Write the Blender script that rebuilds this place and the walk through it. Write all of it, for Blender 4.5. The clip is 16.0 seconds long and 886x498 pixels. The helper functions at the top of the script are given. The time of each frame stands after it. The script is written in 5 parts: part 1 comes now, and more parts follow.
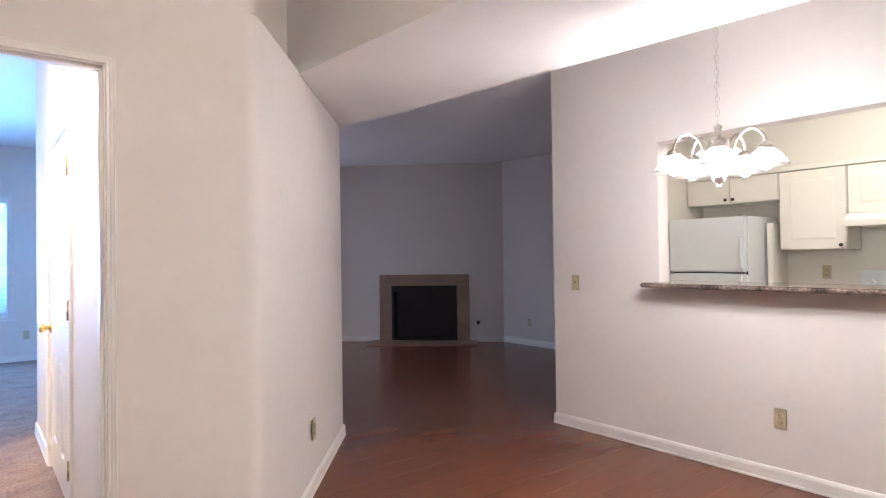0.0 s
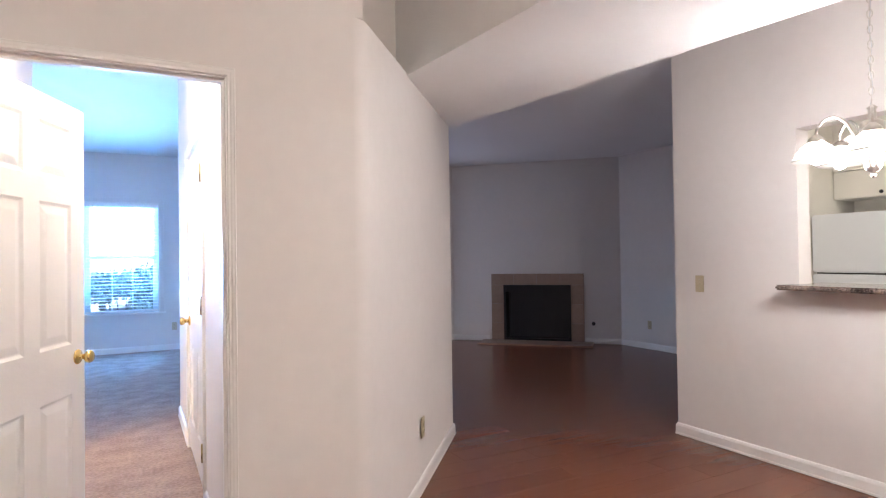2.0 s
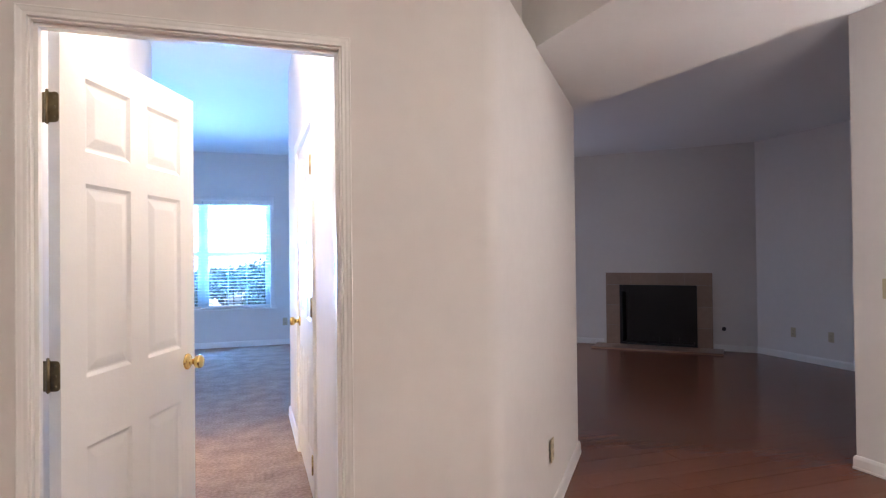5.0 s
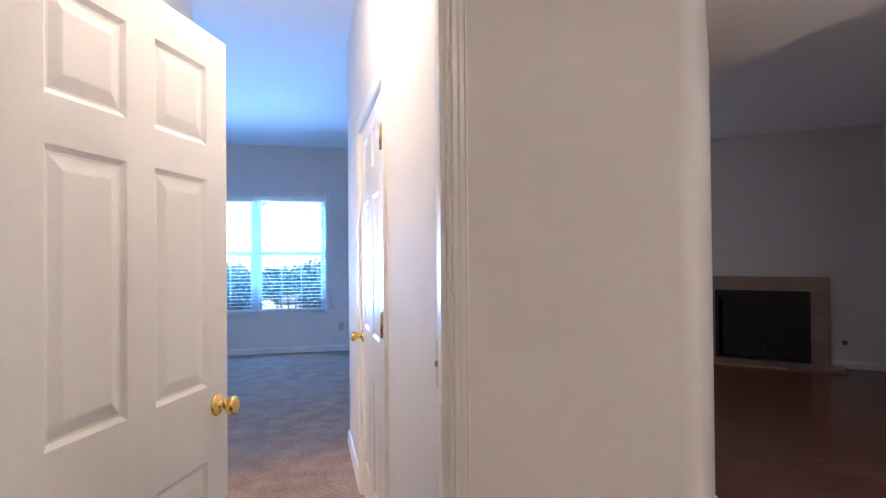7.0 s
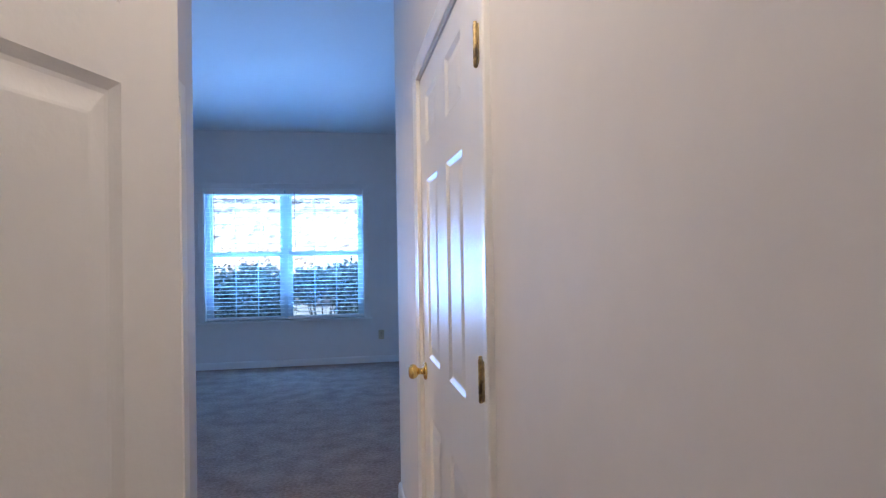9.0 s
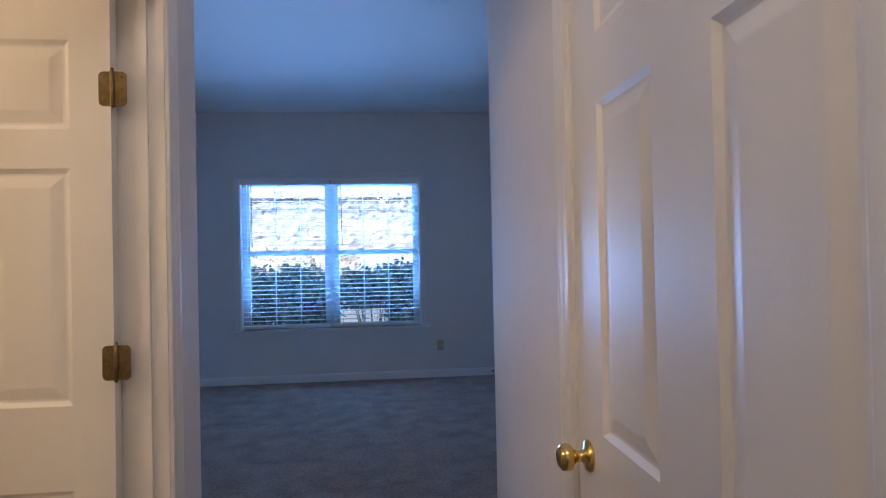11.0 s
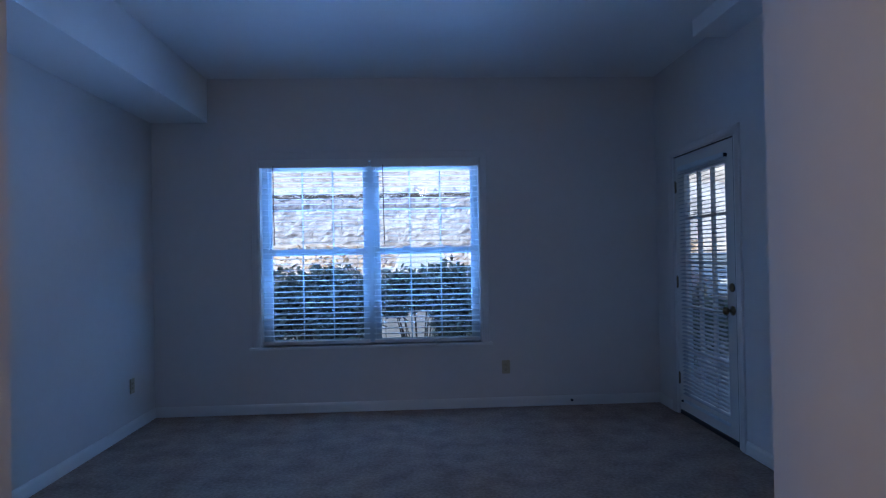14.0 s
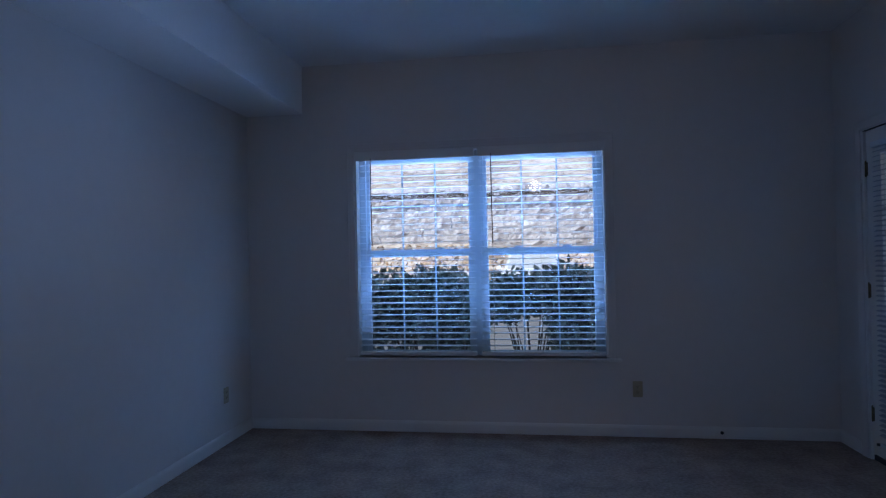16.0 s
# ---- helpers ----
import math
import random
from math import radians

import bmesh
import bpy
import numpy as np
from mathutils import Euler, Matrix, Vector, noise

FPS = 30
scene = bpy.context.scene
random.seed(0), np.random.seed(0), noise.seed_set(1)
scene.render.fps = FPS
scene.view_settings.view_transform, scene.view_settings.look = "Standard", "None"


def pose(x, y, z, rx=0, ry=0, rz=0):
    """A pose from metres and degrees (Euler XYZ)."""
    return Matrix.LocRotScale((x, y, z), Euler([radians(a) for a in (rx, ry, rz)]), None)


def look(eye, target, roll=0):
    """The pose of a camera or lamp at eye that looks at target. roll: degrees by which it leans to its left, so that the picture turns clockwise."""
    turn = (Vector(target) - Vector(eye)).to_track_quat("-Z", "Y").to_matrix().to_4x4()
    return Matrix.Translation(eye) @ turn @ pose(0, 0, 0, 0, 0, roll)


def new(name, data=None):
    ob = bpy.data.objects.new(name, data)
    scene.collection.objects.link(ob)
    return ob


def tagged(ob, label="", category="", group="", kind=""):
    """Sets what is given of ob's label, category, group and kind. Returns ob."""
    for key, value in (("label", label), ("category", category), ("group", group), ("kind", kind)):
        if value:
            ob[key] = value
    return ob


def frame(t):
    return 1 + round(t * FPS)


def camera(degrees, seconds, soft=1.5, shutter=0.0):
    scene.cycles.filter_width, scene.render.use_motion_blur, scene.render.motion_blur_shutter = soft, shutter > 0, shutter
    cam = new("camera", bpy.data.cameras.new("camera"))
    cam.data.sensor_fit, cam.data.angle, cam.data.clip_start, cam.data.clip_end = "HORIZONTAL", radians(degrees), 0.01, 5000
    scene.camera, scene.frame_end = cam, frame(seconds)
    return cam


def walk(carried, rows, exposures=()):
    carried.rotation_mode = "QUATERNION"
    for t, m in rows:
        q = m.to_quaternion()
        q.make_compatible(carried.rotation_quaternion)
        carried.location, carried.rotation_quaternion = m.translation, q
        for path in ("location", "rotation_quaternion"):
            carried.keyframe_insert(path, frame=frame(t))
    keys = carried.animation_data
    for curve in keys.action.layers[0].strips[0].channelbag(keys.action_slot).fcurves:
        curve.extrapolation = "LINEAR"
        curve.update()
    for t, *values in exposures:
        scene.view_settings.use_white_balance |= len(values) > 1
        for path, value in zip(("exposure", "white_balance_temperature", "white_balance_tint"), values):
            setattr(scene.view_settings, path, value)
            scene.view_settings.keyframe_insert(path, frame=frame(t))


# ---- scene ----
cam = camera(74.1, 16.0, 1.2)
PATH = [
    (0, (0.309, -0.269, 1.299), (1.562, 1.289, 1.328), -0.8),
    (0.5, (0.331, -0.268, 1.302), (1.494, 1.359, 1.33), -0.9),
    (1, (0.353, -0.252, 1.307), (1.432, 1.432, 1.335), -0.9),
    (1.5, (0.366, -0.244, 1.304), (1.367, 1.487, 1.334), -0.8),
    (2, (0.369, -0.242, 1.305), (1.298, 1.528, 1.334), -0.8),
    (2.5, (0.377, -0.25, 1.302), (1.242, 1.553, 1.331), -0.7),
    (3, (0.361, -0.236, 1.297), (1.177, 1.59, 1.327), -0.7),
    (3.5, (0.368, -0.187, 1.295), (1.133, 1.661, 1.323), -0.7),
    (4, (0.368, -0.085, 1.303), (1.077, 1.785, 1.328), -0.7),
    (6.5, (0.441, 0.7, 1.325), (0.945, 2.635, 1.346), -0.5),
    (7, (0.402, 0.949, 1.327), (0.857, 2.897, 1.349), -0.5),
    (7.5, (0.386, 1.199, 1.335), (0.814, 3.153, 1.355), -0.6),
    (8.5, (0.413, 1.715, 1.33), (0.785, 3.68, 1.349), -0.8),
    (9, (0.389, 1.97, 1.333), (0.734, 3.94, 1.351), -0.9),
    (11.5, (0.266, 3.194, 1.311), (0.438, 5.187, 1.332), -1.1),
    (12, (0.251, 3.373, 1.312), (0.402, 5.368, 1.331), -1.0),
    (12.5, (0.261, 3.605, 1.315), (0.394, 5.6, 1.335), -1.1),
    (13, (0.243, 3.799, 1.318), (0.348, 5.796, 1.337), -1.2),
    (13.5, (0.174, 4.064, 1.322), (0.269, 6.062, 1.342), -1.1),
    (14, (0.121, 4.265, 1.325), (0.213, 6.263, 1.345), -1.1),
    (14.5, (0.121, 4.496, 1.345), (0.190, 6.495, 1.359), -1.15),
    (15, (0.149, 4.671, 1.345), (0.137, 6.671, 1.363), -1.16),
    (15.5, (0.137, 4.788, 1.345), (0.003, 6.784, 1.361), -1.12),
    (16, (0.105, 4.897, 1.345), (-0.178, 6.876, 1.367), -1.16),
]
EXPOSURES = [(0, 3.6), (3, 3.58), (4, 3.45), (6.5, 3.0), (7, 2.82), (8, 2.35), (9, 2.0), (11.5, 1.22), (12, 1.08), (12.5, 1.0),
             (13, 0.93), (13.5, 0.8), (14, 0.68), (14.5, 0.57), (15, 0.45), (16, 0.34)]
BALANCE = [(0, 6400, 10), (4, 6450, 11), (7, 6600, 12), (9, 6450, 11), (11.5, 7050, 16), (13, 7350, 19), (14, 6850, 17), (15, 7050, 18), (16, 7700, 21)]


def balance(t):
    for (t0, k0, m0), (t1, k1, m1) in zip(BALANCE, BALANCE[1:]):
        if t0 <= t <= t1:
            f = (t - t0) / (t1 - t0)
            return k0 + (k1 - k0) * f, m0 + (m1 - m0) * f


walk(cam, [(t, look(eye, target, roll)) for t, eye, target, roll in PATH], [(t, stops, *balance(t)) for t, stops in EXPOSURES])

# ---- daylight ----
SUN_UP, SUN_TURN = 38.0, 200.0
world = bpy.data.worlds.new("sky")
scene.world = world
world.use_nodes = True
wn, wl = world.node_tree.nodes, world.node_tree.links
sky = wn.new("ShaderNodeTexSky")
sky.sky_type, sky.sun_disc = "NISHITA", False
sky.sun_elevation, sky.sun_rotation = radians(SUN_UP), radians(SUN_TURN)
wl.new(sky.outputs[0], wn["Background"].inputs[0])
wn["Background"].inputs[1].default_value = 0.15
sun = new("sun", bpy.data.lights.new("sun", "SUN"))
sun.data.energy, sun.data.angle, sun.data.color = 3.7, radians(3), (1.0, 0.98, 0.96)
st, su = radians(SUN_TURN), radians(SUN_UP)
sun.matrix_world = look((Vector((math.sin(st) * math.cos(su), math.cos(st) * math.cos(su), math.sin(su))) * 40), (0, 0, 0))

LAMP_WATTS, KITCHEN_WATTS, LAMP_COLOUR = 0.70, 2.3, (1.0, 0.95, 0.97)
HALL_COLOUR, BATH_COLOUR, BATH_WATTS = (1.0, 0.91, 0.83), (1.0, 0.76, 0.49), 9.5
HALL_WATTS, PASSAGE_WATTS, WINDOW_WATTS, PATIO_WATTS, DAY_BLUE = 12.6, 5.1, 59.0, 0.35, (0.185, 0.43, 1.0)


def sky_panel(name, eye, target, width, height, watts, colour=None):
    """An area lamp that stands in for daylight at a glazed opening."""
    ob = new(name, bpy.data.lights.new(name, "AREA"))
    ob.data.shape, ob.data.size, ob.data.size_y, ob.data.energy, ob.data.color = "RECTANGLE", width, height, watts, colour or DAY_BLUE
    ob.matrix_world = look(eye, target)
    return ob


window_sky = sky_panel("window_sky", (-0.27, 10.02, 1.08), (-0.27, 0, 8.7), 2.1, 1.0, WINDOW_WATTS)
window_sky.data.spread = radians(101)
sky_panel("patio_sky", (2.46, 8.52, 1.05), (0, 8.52, 1.05), 0.6, 1.7, PATIO_WATTS)
# purple-tinted fill for the dim living room, behind an unseen added opening
sky_panel("living_fill", (3.70, 8.20, 1.05), (3.70, 0, 1.05), 1.6, 1.8, 1.2, (0.80, 0.68, 0.92))


# ---- materials ----
def material(name, base, rough=0.5, metal=0.0, grain=None, bump=None, spec=0.5, coat=0.0, vary=0.0):
    """grain: (scale, second colour, share, stretch); bump: (scale, strength)."""
    m = bpy.data.materials.new(name)
    m.use_nodes = True
    n, l = m.node_tree.nodes, m.node_tree.links
    b = n["Principled BSDF"]
    b.inputs["Base Color"].default_value = (*base, 1)
    b.inputs["Roughness"].default_value, b.inputs["Metallic"].default_value = rough, metal
    b.inputs["Specular IOR Level"].default_value, b.inputs["Coat Weight"].default_value = spec, coat
    tc = n.new("ShaderNodeTexCoord")
    out = None
    if grain:
        mp = n.new("ShaderNodeMapping")
        mp.inputs["Scale"].default_value = grain[3] if len(grain) > 3 else (1, 1, 1)
        l.new(tc.outputs["Object"], mp.inputs[0])
        t1, t2 = n.new("ShaderNodeTexNoise"), n.new("ShaderNodeTexNoise")
        t1.inputs["Scale"].default_value, t1.inputs["Detail"].default_value = grain[0], 8
        t2.inputs["Scale"].default_value, t2.inputs["Detail"].default_value = grain[0] / 9, 3
        l.new(mp.outputs[0], t1.inputs[0]), l.new(mp.outputs[0], t2.inputs[0])
        add = n.new("ShaderNodeMath")
        add.operation = "MULTIPLY_ADD"
        add.inputs[1].default_value, add.inputs[2].default_value = 0.55, 0.0
        l.new(t1.outputs[0], add.inputs[0])
        add2 = n.new("ShaderNodeMath")
        add2.operation = "MULTIPLY_ADD"
        add2.inputs[1].default_value = 0.45
        l.new(t2.outputs[0], add2.inputs[0]), l.new(add.outputs[0], add2.inputs[2])
        ramp = n.new("ShaderNodeValToRGB")
        ramp.color_ramp.elements[0].position, ramp.color_ramp.elements[1].position = 0.5 - grain[2], 0.5 + grain[2]
        ramp.color_ramp.elements[0].color, ramp.color_ramp.elements[1].color = (*base, 1), (*grain[1], 1)
        l.new(add2.outputs[0], ramp.inputs[0])
        out = ramp.outputs[0]
    if vary:
        oi, geo = n.new("ShaderNodeObjectInfo"), n.new("ShaderNodeNewGeometry")
        mix = n.new("ShaderNodeMath")
        mix.operation = "ADD"
        l.new(oi.outputs["Random"], mix.inputs[0]), l.new(geo.outputs["Random Per Island"], mix.inputs[1])
        fr = n.new("ShaderNodeMath")
        fr.operation = "FRACT"
        l.new(mix.outputs[0], fr.inputs[0])
        mr = n.new("ShaderNodeMapRange")
        mr.inputs["To Min"].default_value, mr.inputs["To Max"].default_value = 1 - vary, 1 + vary
        l.new(fr.outputs[0], mr.inputs[0])
        hsv = n.new("ShaderNodeHueSaturation")
        hsv.inputs["Color"].default_value = (*base, 1)
        l.new(mr.outputs[0], hsv.inputs["Value"])
        if out:
            l.new(out, hsv.inputs["Color"])
        out = hsv.outputs[0]
    if out:
        l.new(out, b.inputs["Base Color"])
    if bump:
        t3, bp = n.new("ShaderNodeTexNoise"), n.new("ShaderNodeBump")
        t3.inputs["Scale"].default_value, t3.inputs["Detail"].default_value = bump[0], 5
        l.new(tc.outputs["Object"], t3.inputs[0]), l.new(t3.outputs[0], bp.inputs["Height"])
        bp.inputs["Strength"].default_value, bp.inputs["Distance"].default_value = bump[1], 0.02
        l.new(bp.outputs[0], b.inputs["Normal"])
    return m


WALL = material("wall_paint", (0.76, 0.72, 0.69), 0.72, grain=(14, (0.70, 0.665, 0.635), 0.35), bump=(160, 0.018), spec=0.2)
CEILING = material("ceiling_paint", (0.86, 0.85, 0.83), 0.8, grain=(20, (0.83, 0.82, 0.80), 0.3), bump=(110, 0.12))
TRIM = material("trim_paint", (0.82, 0.80, 0.77), 0.32, grain=(9, (0.77, 0.75, 0.72), 0.3), bump=(60, 0.03))
DOOR = material("door_paint", (0.80, 0.78, 0.75), 0.40, grain=(30, (0.77, 0.75, 0.72), 0.3, (1, 1, 0.08)), bump=(90, 0.04))
PLANK = material("cherry_laminate", (0.148, 0.049, 0.024), 0.24, grain=(26, (0.190, 0.066, 0.032), 0.34, (0.06, 1, 1)), bump=(70, 0.012), vary=0.05)
JOINT = material("floor_joint", (0.05, 0.018, 0.011), 0.7)
CARPET = material("carpet_pile", (0.36, 0.252, 0.205), 0.95, grain=(50, (0.64, 0.475, 0.395), 0.15), bump=(260, 0.9), spec=0.1)
BRASS = material("polished_brass", (0.78, 0.55, 0.20), 0.18, 1.0, grain=(40, (0.66, 0.45, 0.15), 0.3))
OLD_BRASS = material("dull_brass", (0.26, 0.20, 0.11), 0.28, 1.0, grain=(60, (0.13, 0.095, 0.055), 0.22))
WORN_BRASS = material("worn_brass", (0.72, 0.57, 0.29), 0.3, 1.0, grain=(90, (0.22, 0.17, 0.10), 0.12))
NICKEL = material("brushed_nickel", (0.62, 0.58, 0.52), 0.3, 1.0, grain=(60, (0.5, 0.47, 0.42), 0.3))
IVORY = material("ivory_plastic", (0.54, 0.46, 0.31), 0.4, grain=(30, (0.50, 0.42, 0.28), 0.3))
DARK = material("dark_slot", (0.02, 0.02, 0.02), 0.6)
GRANITE = material("granite", (0.025, 0.018, 0.017), 0.12, grain=(120, (0.34, 0.26, 0.22), 0.09), vary=0.0)
CREAM = material("cream_cabinet", (0.80, 0.77, 0.70), 0.35, grain=(12, (0.76, 0.73, 0.66), 0.3))
KITCHEN = material("kitchen_paint", (0.74, 0.71, 0.64), 0.6, grain=(14, (0.70, 0.67, 0.60), 0.3), bump=(150, 0.05))
ENAMEL = material("white_enamel", (0.72, 0.74, 0.76), 0.3, grain=(8, (0.69, 0.71, 0.73), 0.3), bump=(300, 0.04))
TILE = material("travertine_tile", (0.36, 0.25, 0.19), 0.35, grain=(18, (0.27, 0.185, 0.14), 0.25), bump=(50, 0.05), vary=0.1)
SOOT = material("black_metal", (0.012, 0.012, 0.013), 0.45, 0.3, grain=(30, (0.02, 0.02, 0.021), 0.3))
# white vinyl given a blue tint for the daylight's cast on it
VINYL = material("daylight_tinted_vinyl", (0.57, 0.69, 0.73), 0.35, grain=(10, (0.59, 0.66, 0.68), 0.3))
# darker copy of the white slats: their backlit shade is in the colour
SHADED_SLAT = material("shaded_slat", (0.42, 0.45, 0.50), 0.4, grain=(25, (0.39, 0.42, 0.47), 0.3, (0.1, 1, 1)))
# white slats too, tinted faintly with the daylight's blue
SLAT = material("blind_slat", (0.74, 0.82, 0.85), 0.4, grain=(25, (0.70, 0.78, 0.81), 0.3, (0.1, 1, 1)))
CORD = material("blind_cord", (0.55, 0.55, 0.55), 0.8)
WAND = material("dark_wand", (0.03, 0.03, 0.035), 0.4)
GROUND = material("winter_ground", (0.13, 0.10, 0.07), 0.95, grain=(8, (0.22, 0.17, 0.11), 0.2), bump=(20, 0.8))
ASPHALT = material("asphalt", (0.16, 0.16, 0.165), 0.9, grain=(45, (0.24, 0.24, 0.245), 0.25), bump=(120, 0.4))
CONCRETE = material("concrete", (0.42, 0.41, 0.39), 0.85, grain=(14, (0.33, 0.32, 0.30), 0.3), bump=(80, 0.3))
ROCK = material("pale_rock", (0.54, 0.55, 0.61), 0.9, grain=(7.5, (0.26, 0.235, 0.25), 0.13), bump=(9, 1.0), vary=0.10)
LITTER = material("leaf_litter", (0.27, 0.21, 0.18), 0.95, grain=(2.4, (0.70, 0.63, 0.59), 0.12), bump=(16, 1.0))
BUSH = material("evergreen_leaf", (0.21, 0.24, 0.18), 0.33, vary=0.65)
FENCE = material("weathered_timber", (0.20, 0.17, 0.15), 0.85, grain=(30, (0.13, 0.11, 0.095), 0.25, (1, 0.1, 1)), bump=(60, 0.2))
STEM = material("shrub_stem", (0.10, 0.075, 0.055), 0.9, grain=(40, (0.15, 0.12, 0.09), 0.3))
TWIG = material("dry_brush", (0.09, 0.07, 0.055), 0.95, grain=(20, (0.05, 0.04, 0.03), 0.3))
BRICK = material("outer_cladding", (0.45, 0.41, 0.36), 0.8, grain=(10, (0.38, 0.34, 0.30), 0.3))
RUBBER = material("tyre_rubber", (0.02, 0.02, 0.02), 0.8)
TINT = material("car_glass", (0.16, 0.19, 0.22), 0.06, spec=0.8)
# pale car glass: the sky's reflection is painted into the colour
SKY_TONED = material("sky_toned_glass", (0.46, 0.50, 0.55), 0.12, spec=0.8)
LIGHT_LENS = material("lamp_lens", (0.7, 0.7, 0.7), 0.1)
RED_LENS = material("red_lens", (0.4, 0.02, 0.02), 0.15)


def glass(name):
    m = bpy.data.materials.new(name)
    m.use_nodes = True
    n, l = m.node_tree.nodes, m.node_tree.links
    n.remove(n["Principled BSDF"])
    mix, clear, gloss, fres = n.new("ShaderNodeMixShader"), n.new("ShaderNodeBsdfTransparent"), n.new("ShaderNodeBsdfGlossy"), n.new("ShaderNodeLayerWeight")
    clear.inputs[0].default_value = (0.85, 0.95, 1.0, 1)
    gloss.inputs["Roughness"].default_value = 0.02
    power = n.new("ShaderNodeMath")
    power.operation, power.inputs[1].default_value = "POWER", 5.0
    scale = n.new("ShaderNodeMath")
    scale.operation, scale.inputs[1].default_value, scale.inputs[2].default_value = "MULTIPLY_ADD", 0.8, 0.04
    l.new(fres.outputs["Facing"], power.inputs[0]), l.new(power.outputs[0], scale.inputs[0])
    l.new(scale.outputs[0], mix.inputs[0]), l.new(clear.outputs[0], mix.inputs[1]), l.new(gloss.outputs[0], mix.inputs[2])
    l.new(mix.outputs[0], n["Material Output"].inputs[0])
    return m


def glowing(name, colour, strength):
    m = bpy.data.materials.new(name)
    m.use_nodes = True
    b = m.node_tree.nodes["Principled BSDF"]
    b.inputs["Base Color"].default_value = (0.85, 0.84, 0.82, 1)
    b.inputs["Roughness"].default_value = 0.25
    b.inputs["Emission Color"].default_value, b.inputs["Emission Strength"].default_value = (*colour, 1), strength
    return m


def mix_blue_glow(m, share):
    """Mixes in a blue translucent glow that imitates daylight on the plastic's room side."""
    n, l = m.node_tree.nodes, m.node_tree.links
    mix, tr = n.new("ShaderNodeMixShader"), n.new("ShaderNodeBsdfTranslucent")
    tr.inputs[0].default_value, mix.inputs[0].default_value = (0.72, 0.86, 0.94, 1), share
    l.new(n["Principled BSDF"].outputs[0], mix.inputs[1]), l.new(tr.outputs[0], mix.inputs[2]), l.new(mix.outputs[0], n["Material Output"].inputs[0])


mix_blue_glow(VINYL, 0.30), mix_blue_glow(SLAT, 0.03)
GLASS = glass("window_glass")
SHADE = glowing("lit_frosted_glass", LAMP_COLOUR, 3.2)


def frosted(m, share):
    """Thin frosted glass passes a share of the light straight on."""
    n, l = m.node_tree.nodes, m.node_tree.links
    mix, clear = n.new("ShaderNodeMixShader"), n.new("ShaderNodeBsdfTransparent")
    mix.inputs[0].default_value = share
    l.new(n["Principled BSDF"].outputs[0], mix.inputs[1]), l.new(clear.outputs[0], mix.inputs[2]), l.new(mix.outputs[0], n["Material Output"].inputs[0])


frosted(SHADE, 0.15)
BULB = glowing("lit_bulb", LAMP_COLOUR, 1.5)


# ---- building helpers ----
def box(bm, x0, y0, z0, x1, y1, z1, bev=0.0):
    x0, x1, y0, y1, z0, z1 = min(x0, x1), max(x0, x1), min(y0, y1), max(y0, y1), min(z0, z1), max(z0, z1)
    v = [bm.verts.new(p) for p in ((x0, y0, z0), (x1, y0, z0), (x1, y1, z0), (x0, y1, z0), (x0, y0, z1), (x1, y0, z1), (x1, y1, z1), (x0, y1, z1))]
    f = [bm.faces.new([v[i] for i in q]) for q in ((3, 2, 1, 0), (4, 5, 6, 7), (0, 1, 5, 4), (1, 2, 6, 5), (2, 3, 7, 6), (3, 0, 4, 7))]
    if bev:
        bmesh.ops.bevel(bm, geom=list({e for q in f for e in q.edges}), offset=bev, segments=2, affect="EDGES")
    return bm


def boxes(*rows, bev=0.0):
    bm = bmesh.new()
    for r in rows:
        box(bm, *r, bev=bev)
    return bm


def lathe(bm, profile, turns=20, m=Matrix()):
    """profile: (radius, height) pairs about local z."""
    rings = []
    for r, h in profile:
        rings.append([bm.verts.new(m @ Vector((r * math.cos(2 * math.pi * k / turns), r * math.sin(2 * math.pi * k / turns), h))) for k in range(turns)])
    for a, b in zip(rings, rings[1:]):
        for k in range(turns):
            f = bm.faces.new((a[k], a[(k + 1) % turns], b[(k + 1) % turns], b[k]))
            f.smooth = True
    for ring, flip in ((rings[0], True), (rings[-1], False)):
        if profile[0 if flip else -1][0] > 1e-4:
            bm.faces.new(ring[::-1] if flip else ring)
    return bm


def tube(bm, pts, r, sides=8):
    pts = [Vector(p) for p in pts]
    rings = []
    for i, p in enumerate(pts):
        d = (pts[min(i + 1, len(pts) - 1)] - pts[max(i - 1, 0)]).normalized()
        a = d.orthogonal().normalized() if abs(d.z) > 0.9 else d.cross(Vector((0, 0, 1))).normalized()
        b = d.cross(a)
        rr = r[i] if isinstance(r, (list, tuple)) else r
        rings.append([bm.verts.new(p + rr * (a * math.cos(2 * math.pi * k / sides) + b * math.sin(2 * math.pi * k / sides))) for k in range(sides)])
    for a, b in zip(rings, rings[1:]):
        for k in range(sides):
            f = bm.faces.new((a[k], a[(k + 1) % sides], b[(k + 1) % sides], b[k]))
            f.smooth = True
    bm.faces.new(rings[0][::-1]), bm.faces.new(rings[-1])
    return bm


def prism(bm, outline, z0, z1):
    """A plan outline (counter-clockwise) raised from z0 to z1."""
    lo, hi = [bm.verts.new((x, y, z0)) for x, y in outline], [bm.verts.new((x, y, z1)) for x, y in outline]
    bm.faces.new(lo[::-1]), bm.faces.new(hi)
    for k in range(len(lo)):
        j = (k + 1) % len(lo)
        bm.faces.new((lo[k], lo[j], hi[j], hi[k]))
    return bm


def mesh_of(name, bm, mat):
    bmesh.ops.recalc_face_normals(bm, faces=bm.faces)
    me = bpy.data.meshes.new(name)
    bm.to_mesh(me)
    bm.free()
    me.materials.append(mat)
    return me


